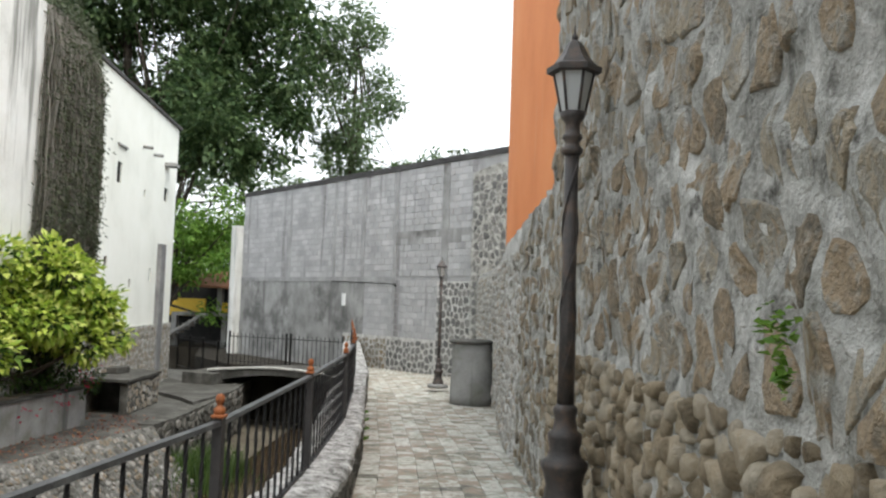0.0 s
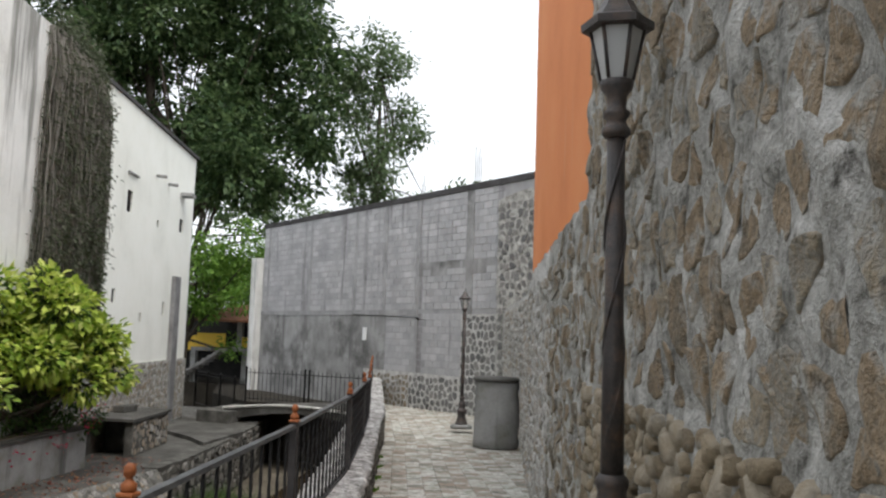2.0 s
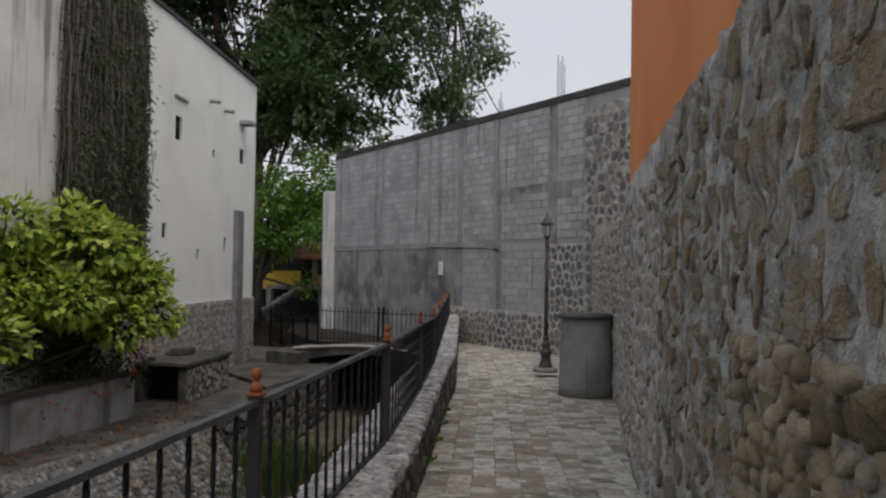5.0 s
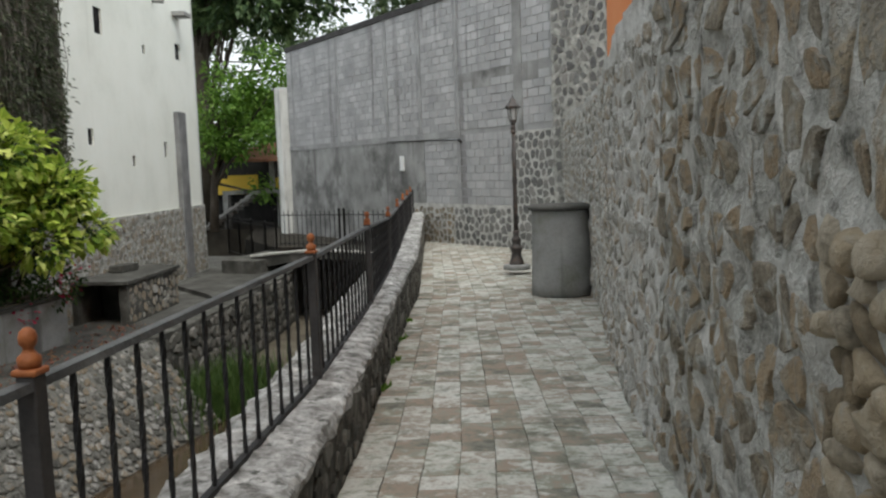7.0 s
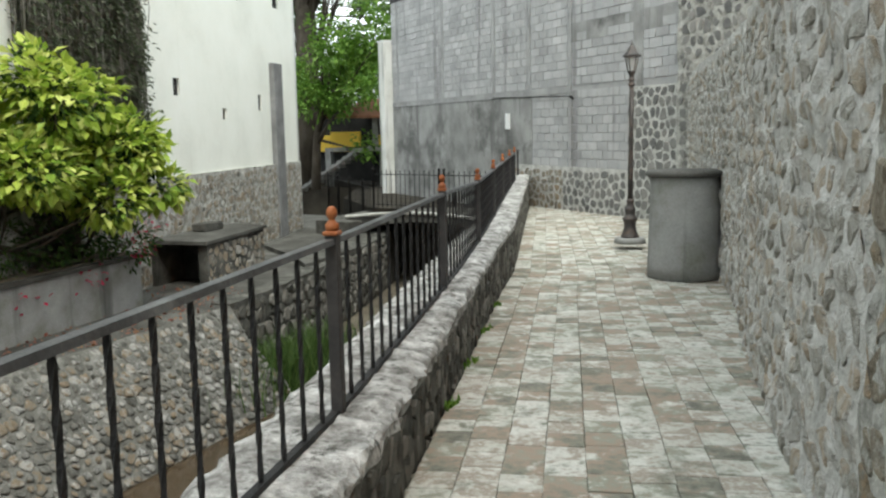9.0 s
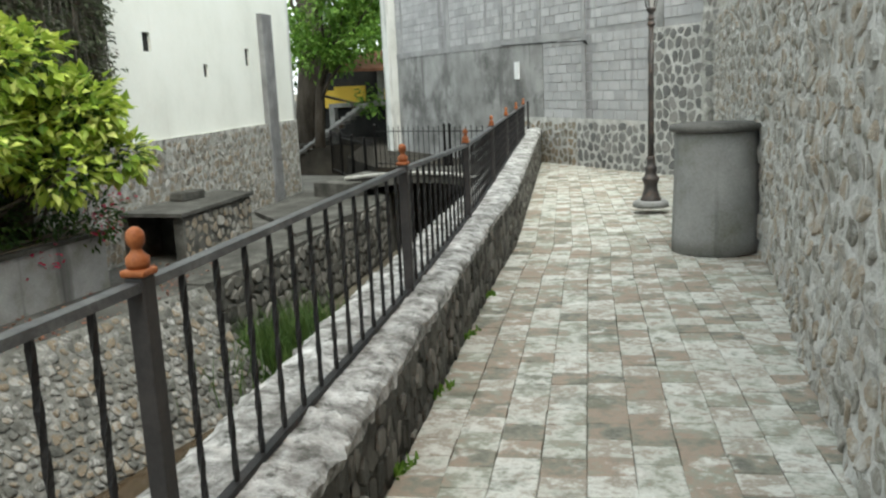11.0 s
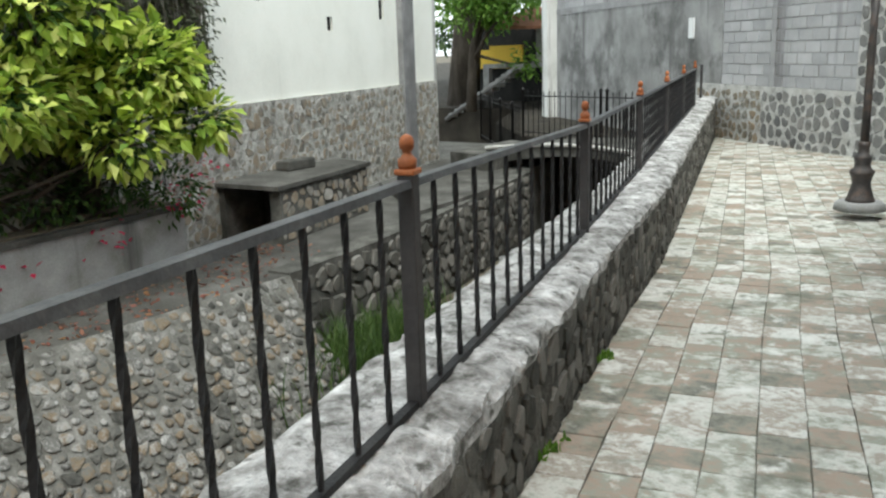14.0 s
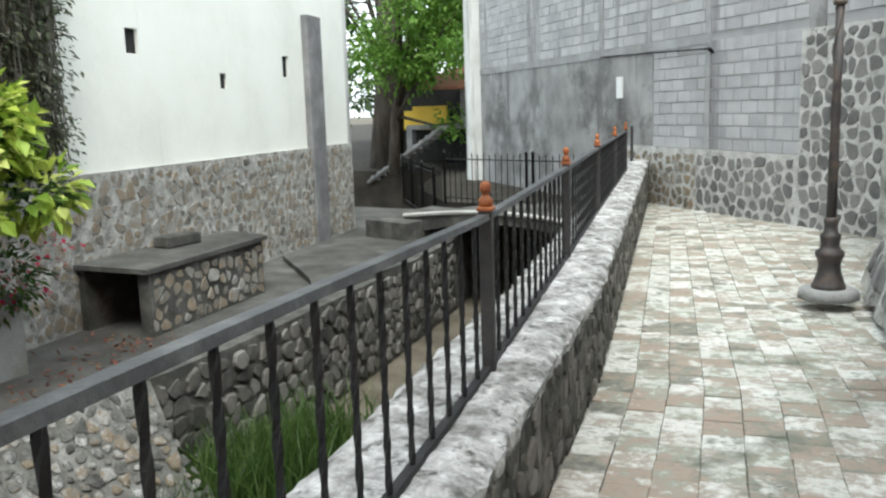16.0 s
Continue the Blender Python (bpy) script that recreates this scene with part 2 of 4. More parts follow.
def slab_wall(name, line, u0, u1, z0, z1, thick, mat, rough=0.0, step=0.5, w0=0.0, parent=None, grain=3.0):
    """A thick wall along a line, its face (w = w0) roughened; z0, z1: numbers or functions of u."""
    f0 = z0 if callable(z0) else (lambda u: z0)
    f1 = z1 if callable(z1) else (lambda u: z1)
    nu = max(1, int((u1 - u0) / step))
    nv = max(1, int((f1(u0) - f0(u0)) / step)) if rough else 1
    vs, fs = [], []
    for i in range(nu + 1):
        u = u0 + (u1 - u0) * i / nu
        for j in range(nv + 1):
            v = f0(u) + (f1(u) - f0(u)) * j / nv
            p = line.at(u, v, 0)
            w = w0 + (rough * (noise.fractal(p * grain, 1.0, 2.0, 3)) if rough else 0)
            vs.append(line.at(u, v, w))
        vs.append(line.at(u, f1(u), w0 - thick))
        vs.append(line.at(u, f0(u), w0 - thick))
    k = nv + 3
    for i in range(nu):
        for j in range(k):
            a, b = i * k + j, i * k + (j + 1) % k
            fs.append((a, b, b + k, a + k))
    fs.append(tuple(range(k))[::-1])
    fs.append(tuple(nu * k + j for j in range(k)))
    ob = mesh(name, vs, fs, mat, parent, smooth=False)
    return ob


def cells(u0, u1, v0, v1, size, rnd, stretch=1.0):
    """Irregular touching polygons that fill a rectangle: seeds on a jittered grid, each cut off half-way to its neighbours."""
    nu, nv = max(1, round((u1 - u0) / (size * stretch))), max(1, round((v1 - v0) / size))
    du, dv = (u1 - u0) / nu, (v1 - v0) / nv
    seeds = {}
    for i in range(-1, nu + 1):
        for j in range(-1, nv + 1):
            seeds[i, j] = (u0 + (i + .5 + (j % 2) * .3 + rnd.uniform(-.38, .38)) * du, v0 + (j + .5 + rnd.uniform(-.36, .36)) * dv)
    out = []
    for i in range(nu):
        for j in range(nv):
            cx, cy = seeds[i, j]
            poly = [(cx - 1.2 * du, cy - 1.2 * dv), (cx + 1.2 * du, cy - 1.2 * dv), (cx + 1.2 * du, cy + 1.2 * dv), (cx - 1.2 * du, cy + 1.2 * dv)]
            for a in (-2, -1, 0, 1, 2):
                for b in (-1, 0, 1):
                    if (a, b) == (0, 0) or (i + a, j + b) not in seeds:
                        continue
                    sx, sy = seeds[i + a, j + b]
                    nx, ny = sx - cx, sy - cy
                    lim = (sx * sx + sy * sy - cx * cx - cy * cy) / 2
                    res = []
                    for k in range(len(poly)):
                        p, q = poly[k - 1], poly[k]
                        fp, fq = nx * p[0] + ny * p[1] - lim, nx * q[0] + ny * q[1] - lim
                        if (fp <= 0) != (fq <= 0):
                            t = fp / (fp - fq)
                            res.append((p[0] + t * (q[0] - p[0]), p[1] + t * (q[1] - p[1])))
                        if fq <= 0:
                            res.append(q)
                    poly = res
            poly = [(min(max(x, u0), u1), min(max(y, v0), v1)) for x, y in poly]
            if len(poly) > 2:
                out.append((cx, cy, poly))
    return out


def stone_shape(cx, cy, poly, shrink, depth, rnd, place, flat=False):
    """A rounded stone over one polygon: foot, shoulder and crown rings. place(u, v, w) puts it on its surface."""
    pts = []
    for k in range(len(poly)):
        (x0, y0), (x1, y1) = poly[k], poly[(k + 1) % len(poly)]
        if abs(x1 - x0) + abs(y1 - y0) < 1e-4:
            continue
        for f in (.28, .72):
            pts.append((x0 + f * (x1 - x0), y0 + f * (y1 - y0)))
    n = len(pts)
    if n < 4:
        return None
    vs, fs = [], []
    tu, tv = rnd.uniform(-.4, .4), rnd.uniform(-.4, .4)
    jit = [1 + rnd.uniform(-.16, .16) for _ in range(n)]
    for sc, h in (((1.0, -.6), (.97, .55), (.88, .95)) if flat else ((1.0, -.6), (.95, .5), (.78, .92))):
        for (x, y), q in zip(pts, jit):
            k = shrink * sc * q
            ox, oy = (x - cx) * k, (y - cy) * k
            hh = h * depth
            if h > 0:
                hh += (ox * tu + oy * tv) * .22 * h
            vs.append(place(cx + ox, cy + oy, hh))
    vs.append(place(cx, cy, depth * 1.0))
    for r in range(2):
        for k in range(n):
            k2 = (k + 1) % n
            fs.append((r * n + k, r * n + k2, (r + 1) * n + k2, (r + 1) * n + k))
    for k in range(n):
        fs.append((2 * n + k, 2 * n + (k + 1) % n, 3 * n))
    return vs, fs


def stone_field(polys, shrink, depth, rnd, place, mat, parent, name="stone", near=None, limit=300):
    flat = name == "stone"
    """Stones over polygons: those for which near(cx, cy) holds as parts, up to the limit; the others joined."""
    allv, allf, made = [], [], 0
    for cx, cy, poly in polys:
        s = stone_shape(cx, cy, poly, rnd.uniform(*shrink), rnd.uniform(*depth), rnd, place, flat)
        if not s:
            continue
        if near and made < limit and near(cx, cy):
            mesh(name, s[0], s[1], mat, parent, not flat)
            made += 1
        else:
            o = len(allv)
            allv += s[0]
            allf += [tuple(i + o for i in f) for f in s[1]]
    if allv:
        tagged(mesh(name + "s", allv, allf, mat, parent, not flat), kind="stuff")


def leaves(name, spots, size, mat, rnd, parent=None, droop=0.3, slim=0.42, fold=.15):
    """Leaf blades, each of four facets, at (point, outward) pairs."""
    vs, fs = [], []
    for p, out in spots:
        L = size * rnd.uniform(.6, 1.35)
        d = (out + Vector((rnd.gauss(0, .55), rnd.gauss(0, .55), rnd.gauss(0, .45) - droop))).normalized()
        s = d.cross(Vector((rnd.gauss(0, .4), rnd.gauss(0, .4), 1))).normalized() * (L * slim)
        up = s.cross(d).normalized() * (L * fold)
        o = len(vs)
        vs += [p, p + d * L * .45 + s * .5 + up, p + d * L, p + d * L * .45 - s * .5 + up, p + d * L * .5]
        fs += [(o, o + 1, o + 4), (o + 1, o + 2, o + 4), (o + 2, o + 3, o + 4), (o + 3, o, o + 4)]
    return tagged(mesh(name, vs, fs, mat, parent), kind="stuff")


def tube(pts, radii, seg=7):
    """Verts and faces of a tapering tube through points."""
    vs, fs = [], []
    for i, p in enumerate(pts):
        d = (pts[min(i + 1, len(pts) - 1)] - pts[max(i - 1, 0)]).normalized()
        a = d.cross(Vector((.31, .17, .93)) if abs(d.z) < .9 else Vector((1, 0, 0))).normalized()
        b = d.cross(a)
        for k in range(seg):
            t = 2 * math.pi * k / seg
            vs.append(p + (a * math.cos(t) + b * math.sin(t)) * radii[i])
    for i in range(len(pts) - 1):
        for k in range(seg):
            k2 = (k + 1) % seg
            fs.append((i * seg + k, i * seg + k2, (i + 1) * seg + k2, (i + 1) * seg + k))
    fs.append(tuple(range(seg))[::-1])
    fs.append(tuple((len(pts) - 1) * seg + k for k in range(seg)))
    return vs, fs


def tubes(name, list_of, mat, parent=None, seg=7):
    vs, fs = [], []
    for pts, radii in list_of:
        v, f = tube(pts, radii, seg)
        o = len(vs)
        vs += v
        fs += [tuple(i + o for i in q) for q in f]
    return mesh(name, vs, fs, mat, parent, True)


def prism(name, pts, z0, z1, mat, parent=None):
    n = len(pts)
    vs = [(x, y, z0) for x, y in pts] + [(x, y, z1) for x, y in pts]
    fs = [tuple(range(n))[::-1], tuple(range(n, 2 * n))] + [(k, (k + 1) % n, n + (k + 1) % n, n + k) for k in range(n)]
    return mesh(name, vs, fs, mat, parent)


def floor_z(y):
    return -.06 - .028 * (y - 4.5) if y < 14 else -.326 - .02 * (y - 14)

# ---------------------------------------------------------------- plan
# lines run away from the start; "left" of the right-hand wall is the path
WALL = Line([(2.95, -4), (2.24, 0), (1.57, 4.3), (1.07, 7.0), (.69, 8.9), (.28, 10.9), (-.03, 13), (-.2, 14.5), (-.55, 16.3), (-.75, 17.6), (-1.15, 19.3), (-1.95, 23.7)])
FOOT = Line([(.45, -4), (.16, 1), (-.05, 3.6), (-.5, 6.5), (-1.17, 9.3), (-1.8, 11.6), (-2.65, 14.7), (-3.02, 16.2), (-4.13, 19.85), (-6.46, 27.5)])
RAIL = Line([(.05, -4), (-.15, 1), (-.34, 3.7), (-.8, 6.35), (-1.37, 9.2), (-2.09, 11.95), (-2.81, 14.5), (-3.58, 17.05), (-4.36, 19.6), (-5.13, 22.15), (-5.9, 24.7), (-6.66, 27.2)])
FAR = 1.24
def away(p):
    """Plan of the far end, laid out from a corner of the lane and set at its true distance."""
    return Vector((1 + FAR * (p[0] - 1), 3.2 + FAR * (p[1] - 3.2), zf(p[2]))) if len(p) > 2 else (1 + FAR * (p[0] - 1), 3.2 + FAR * (p[1] - 3.2))
def zf(z):
    return 1.45 + FAR * (z - 1.45)
GREY = Line([away((-10.6, 27.59)), away((-5.0, 22.75)), away((-.2, 18.6))])      # from its far end; its left side is the back
HOUSE = Line([(-8.6, -2.2), (-9.05, 12.5), (-10.89, 19.48), (-12.86, 26.45)])  # right side is the yard
HOUSE_N = Vector((.95, .313, 0))

# ---------------------------------------------------------------- ground, canal and terrace
ground = mesh("ground", [(-400, -400, -2.66), (400, -400, -2.66), (400, 700, -2.66), (-400, 700, -2.66)], [(0, 1, 2, 3)], M_EARTH)
tagged(ground, "damp brown earth bed of the canal and land", "ground", kind="structure")
water = mesh("water", [(-6.2, -8, -2.62), (-1, -8, -2.62), (-5.4, 30, -2.62), (-9.4, 34, -2.62), (-7.3, 20, -2.62)], [(0, 1, 2, 3, 4)], M_WATER)
tagged(water, "shallow brown water in the canal bed", "water", kind="structure")
terrace = prism("terrace", [(-7.95, -8), (-7.95, 16.85), (-8.1, 18.3), (-8.8, 21.75), (-9.6, 25), (-11, 30), (-40, 30), (-40, -8)], -2.7, -1.27, M_TERRACE)
tagged(terrace, "grey cement yard with fallen leaves above the canal", "terrace", kind="structure")
# earth coloured almost black to carry the shade under the shed
far_land = prism("far_ground", [(-11.4, 28.0), (-5.8, 27.3), (20, 28), (60, 60), (60, 160), (-90, 160), (-90, 36), (-16.4, 36), (-14.1, 31)], -2.7, -.8, M_SHADEDEARTH)
tagged(far_land, "earth behind the bridge, painted dark as the shed's shade", "ground", kind="structure")
right_land = prism("path_bed", [(40, -8), (40, 30), (-.5, 30), (-6.4, 27.5), (-4.1, 19.85), (-3.0, 16.2), (-2.0, 12.3), (-1.2, 9.4), (-.5, 6.4), (.1, 1), (.5, -8)], -2.7, -.66, M_GROUT)
tagged(right_land, "packed bed under the path", "ground", kind="structure")

rnd = random.Random(3)
# sloping cobbled bank below the terrace
def bank_place(u, v, w):
    k = v / 1.86
    return Vector((-7.93 + 1.28 * k + w * .72, u, -1.26 - 1.35 * k + w * .7))
bank = mesh("bank", [(-7.93, -8, -1.262), (-7.93, 16.85, -1.262), (-6.65, 16.45, -2.66), (-6.65, -8, -2.66), (-8.0, -8, -2.66), (-8.0, 16.85, -2.66)],
            [(0, 3, 2, 1), (1, 2, 5), (0, 4, 3)], M_BANKMORTAR)
tagged(bank, "sloping canal bank of cobbles set in mortar", "canal bank", kind="structure")
CANAL_L2 = Line([(-11, 30), (-9.6, 25), (-8.8, 21.75), (-8.1, 18.3), (-7.95, 16.84)])
canal_wall = slab_wall("canal_wall", CANAL_L2, 0, CANAL_L2.length, -2.7, -1.24, .35, M_DARKMORTAR, .03, .12, w0=.04)
tagged(canal_wall, "dark damp stone retaining wall of the canal", "canal wall", kind="structure")

# path slab under the tiles
vs, fs = [], []
ys = [-4 + .5 * i for i in range(64)]
for y in ys:
    yy = min(y, 27.4)
    vs += [(FOOT.x_at_y(yy) - .1, y, floor_z(y) - .03), (max(WALL.x_at_y(min(yy, 23.6)) + .15, FOOT.x_at_y(yy) + .5), y, floor_z(y) - .03)]
for i in range(len(ys) - 1):
    fs.append((2 * i, 2 * i + 1, 2 * i + 3, 2 * i + 2))
path_floor = tagged(mesh("floor", vs, fs, M_GROUT), "walkway paved with worn square clay tiles", "walkway", kind="structure")

# ---------------------------------------------------------------- right-hand stone wall, orange wall
U_TALL = WALL.u_at_y(6.9)
U_ORANGE = WALL.u_at_y(12.9)
wall_tall = slab_wall("wall_stone_tall", WALL, 0, U_TALL, -.7, 6.2, .6, M_MORTAR, .04, .07, grain=4)
tagged(wall_tall, "tall rough wall of brown field stones in grey mortar", "stone wall", kind="structure")
U_PALE = WALL.u_at_y(9.3)
def low_top(u):
    return 2.62 - .05 * min(u - U_TALL, 5.9)
wall_mid = slab_wall("wall_stone_middle", WALL, U_TALL, U_PALE, -.7, low_top, .6, M_MORTAR, .04, .07, grain=4)
tagged(wall_mid, "rough brown stone wall with grey mortar below the orange wall", "stone wall", kind="structure")
wall_low = slab_wall("wall_stone_low", WALL, U_PALE, WALL.length, -.7, low_top, .6, M_PALEMORTAR, .04, .07, grain=4)
tagged(wall_low, "rough stone wall with pale mortar beside the path", "stone wall", kind="structure")
wall_orange = slab_wall("wall_orange", WALL, U_TALL + .004, U_ORANGE, lambda u: low_top(u) - .02, 9.5, .5, M_ORANGE, 0, .6, w0=-.035)
tagged(wall_orange, "smooth orange-painted house wall above the stone wall", "house wall", kind="structure")
orange_end = slab_wall("wall_orange_side", Line([tuple(WALL.at(U_ORANGE, 0, -.035))[:2], (7.5, 14.2)]), .51, 7, 2.25, 9.5, .3, M_ORANGE, 0, .6, w0=0)
tagged(orange_end, "orange-painted end of the house", "house wall", kind="structure")
back_wall = slab_wall("wall_back", Line([(8, -6), (-12, -6)]), 0, 20, -2.7, 5, .4, M_OLDWHITE, 0, 1)
tagged(back_wall, "plain whitewashed wall closing the lane", "wall", kind="structure")

# ---------------------------------------------------------------- grey block wall
gd = (Vector((-.2, 18.6, 0)) - Vector((-10.6, 27.59, 0))).normalized()
G_LEN = GREY.length
def gu(x):
    return FAR * (x + 10.6) / gd.x
GTOP = zf(5.02)
grey = slab_wall("wall_grey", GREY, 0, G_LEN, -.9, GTOP, .3, M_JOINT, 0, 1, w0=.3)
tagged(grey, "high unplastered wall of grey concrete blocks", "block wall", kind="structure")
def g_at(u, v, w):
    return GREY.at(u, v, -w)
def g_box(name, u0, u1, z0, z1, w0, w1, mat, parent, bevel=.006):
    vs = [g_at(u, z, w) for u in (u0, u1) for z in (z0, z1) for w in (w0, w1)]
    return mesh(name, vs, [(0, 1, 3, 2), (4, 6, 7, 5), (0, 4, 5, 1), (2, 3, 7, 6), (0, 2, 6, 4), (1, 5, 7, 3)], mat, parent)
# bands, columns and render of the grey wall
cols = [gu(x) for x in (-10.3, -8.1, -6.12, -4.98, -3.85, -2.3)]
g_box("cap", 0, G_LEN, GTOP - .1, GTOP + .07, -.32, .05, M_CAP, grey)
g_box("band", 0, gu(-3.8), zf(2.07), zf(2.2), 0, .03, M_COLUMN, grey)
for c in cols[:-1]:
    g_box("column", c - .07, c + .07, zf(2.2) if c < cols[4] else zf(.66), GTOP - .1, 0, .02, M_COLUMN, grey)
g_box("column", cols[-1] - .16, cols[-1] + .16, zf(.66), GTOP - .1, 0, .02, M_RENDER, grey)
g_box("rendered_panel", 0, gu(-4.9), -.8, zf(2.07), 0, .014, M_RENDER, grey)
g_box("rendered_strip", cols[4] + .09, gu(-1.5), zf(3.0), zf(3.35), 0, .016, M_RENDER, grey)

# block courses
stuffv, stufff, blocks = [], [], 0
course, blen = .2, .4
bm_block = {}
rows_z = [(zf(2.2) + course * j) for j in range(18)] + [(zf(.66) + course * j) for j in range(9)]
for j, z in enumerate(rows_z):
    if z + course > GTOP - .08:
        continue
    low = z < zf(2.15)
    spans = [(gu(-4.88), cols[-1] - .16)] if low else [(0, cols[0] - .09)] + [(cols[k] + .09, cols[k + 1] - (.09 if k < 4 else .16)) for k in range(5)] + [(cols[5] + .16, gu(-1.4))]
    for a, b in spans:
        u = a - (.2 if j % 2 else 0)
        while u < b:
            p, q = max(u, a) + .006, min(u + blen, b) - .006
            u += blen
            if q - p < .05:
                continue
            w = .012 + rnd.uniform(-.004, .006)
            key = (round(q - p, 2), j % 3)
            if key not in bm_block:
                L, H = q - p, course - .014
                bv = [(x, y, zz) for (x, zz, y) in ((0, 0, .02), (L, 0, .02), (L, H, .02), (0, H, .02), (.006, .006, -.012), (L - .006, .006, -.012), (L - .006, H - .006, -.012), (.006, H - .006, -.012))]
                me = bpy.data.meshes.new("block")
                me.from_pydata(bv, [], [(4, 5, 6, 7), (0, 1, 5, 4), (1, 2, 6, 5), (2, 3, 7, 6), (3, 0, 4, 7)])
                me.materials.append(M_BLOCK)
                bm_block[key] = me
            o = g_at(p, z + .007, w - .012)
            mm = Matrix(((gd.x, -gd.y, 0, o.x), (gd.y, gd.x, 0, o.y), (0, 0, 1, o.z), (0, 0, 0, 1)))
            if blocks < 240 and p > gu(-5.2):
                ob = new("block", bm_block[key])
                ob.parent = grey
                ob.matrix_world = mm
                blocks += 1
            else:
                n0 = len(stuffv)
                stuffv += [mm @ v.co for v in bm_block[key].vertices]
                stufff += [tuple(i + n0 for i in f.vertices) for f in bm_block[key].polygons]
tagged(mesh("blocks", stuffv, stufff, M_BLOCK, grey), kind="stuff")

# stone foot, square stone panel, stone flank and pier of the grey wall
rs = random.Random(11)
foot_panel = g_box("stone_foot", gu(-5.6), gu(-2.45), -.9, zf(.66), 0, .05, M_PALEMORTAR, grey)
stone_field(cells(gu(-5.6), gu(-4.0), -.62, zf(.6), .2, rs), (.65, .88), (.004, .014), rs, lambda u, v, w: g_at(u, v, .05 + w), M_STONE, grey, near=lambda a, b: True, limit=60)
stone_field(cells(gu(-4.0), gu(-2.5), -.62, zf(.62), .23, rs), (.68, .9), (.004, .014), rs, lambda u, v, w: g_at(u, v, .05 + w), M_GREYSTONE, grey, near=lambda a, b: True, limit=60)
flank = g_box("stone_flank", gu(-2.45), gu(-1.4), -.9, zf(2.08), 0, .06, M_PALEMORTAR, grey)
stone_field(cells(gu(-2.45), gu(-1.4), -.62, zf(2.06), .22, rs), (.74, .9), (.006, .015), rs, lambda u, v, w: g_at(u, v, .06 + w), M_GREYSTONE, grey, near=lambda a, b: True, limit=70)
pier = slab_wall("pier", Line([tuple(g_at(gu(-.15), 0, 0))[:2], tuple(g_at(gu(-1.45), 0, 0))[:2]]), 0, 1.72 * FAR, -.9, lambda u: zf(4.62) + .12 * math.sin(u * 1.8), .3, M_MORTAR, .03, .1, w0=.16, parent=grey)
stone_field(cells(gu(-1.43), gu(-.2), -.62, zf(4.5), .23, rs), (.6, .85), (.004, .015), rs, lambda u, v, w: g_at(u, v, .16 + w), M_GREYSTONE, grey)

# white pillar at its far end
end_pillar = box("pillar", (-.34, -.22, -.9), (.15, .22, zf(3.95)), M_OLDWHITE, None, .012, pose(*away((-10.75, 27.6)), 0, 0, 0, -41))
tagged(end_pillar, "whitewashed square pillar at the wall's end", "pillar")
# bracket bar, white box, rods on the cap
bar = tubes("wall_bar", [([g_at(gu(-6.1), zf(2.09), .06), g_at(gu(-3.75), zf(2.0), .07)], [.014, .014]), ([g_at(gu(-3.78), zf(1.95), -.02), g_at(gu(-3.78), zf(2.0), .09)], [.03, .03])], M_IRON)
tagged(bar, "thin dark iron bar fixed along the block wall", "bar")
lab = g_box("meter_box", gu(-5.69), gu(-5.57), zf(1.4), zf(1.74), .004, .06, M_LABEL, None)
tagged(lab, "small white box fixed to the grey wall", "meter box")
def rod_bundle(x, hs):
    ob = tubes("steel_rods", [([g_at(gu(x) + .09 * i, GTOP + .05, -.1), g_at(gu(x) + .09 * i + .01, GTOP + h * FAR, -.1)], [.011, .011]) for i, h in enumerate(hs)], M_VINE)
    tagged(ob, "rusty reinforcing rods standing on the wall's cap", "steel rods", group="rods on the wall")
rod_bundle(-2.3, (.95, .8, .9, .7))
rod_bundle(-3.9, (.4, .55, .3))

# ---------------------------------------------------------------- white house
def h_at(u, v, w):
    return HOUSE.at(u, v, -w)
def hu(y):
    return HOUSE.u_at_y(y)
H_END = HOUSE.length
H_TOP = 7.2
# openings: y from, y to, z from, z to
OPEN = [(19.85, 20.25, 4.46, 5.01), (24.9, 25.35, 4.57, 5.0), (22.5, 22.7, 4.4, 4.61), (19.2, 19.46, 2.15, 2.48), (21.45, 21.65, 1.72, 1.96), (23.6, 23.83, 1.96, 2.34)]
us = sorted({0.0, hu(12.5), hu(13.0), hu(19.48), H_END, *[hu(a) for o in OPEN for a in o[:2]], *[hu(y) for y in range(14, 25)]})
zs = sorted({.62, H_TOP, *[z for o in OPEN for z in o[2:]]})
vs = [h_at(u, z, 0) for u in us for z in zs] + [h_at(u, z, -.35) for u in us for z in zs]
N, K = len(us) * len(zs), len(zs)
fs = []
def opened(i, j):
    return any(hu(o[0]) - 1e-6 <= us[i] and us[i + 1] <= hu(o[1]) + 1e-6 and o[2] - 1e-6 <= zs[j] and zs[j + 1] <= o[3] + 1e-6 for o in OPEN)
for i in range(len(us) - 1):
    for j in range(K - 1):
        a, b, c, d = i * K + j, (i + 1) * K + j, (i + 1) * K + j + 1, i * K + j + 1
        if not opened(i, j):
            fs += [(a, b, c, d), (N + d, N + c, N + b, N + a)]
        else:
            for p, q, di, dj in ((a, b, 0, -1), (b, c, 1, 0), (c, d, 0, 1), (d, a, -1, 0)):
                if not opened(i + di, j + dj):
                    fs.append((q, p, N + p, N + q))
house = empty("house", pose(-10.2, 19, -1.27))
tagged(house, "tall white house with small openings and stone plinth", "house")
def under(ob, top):
    ob.parent = top
    ob.matrix_parent_inverse = top.matrix_world.inverted()
    return ob
bpy.context.view_layer.update()
under(mesh("wall", vs, fs, M_WHITE), house)
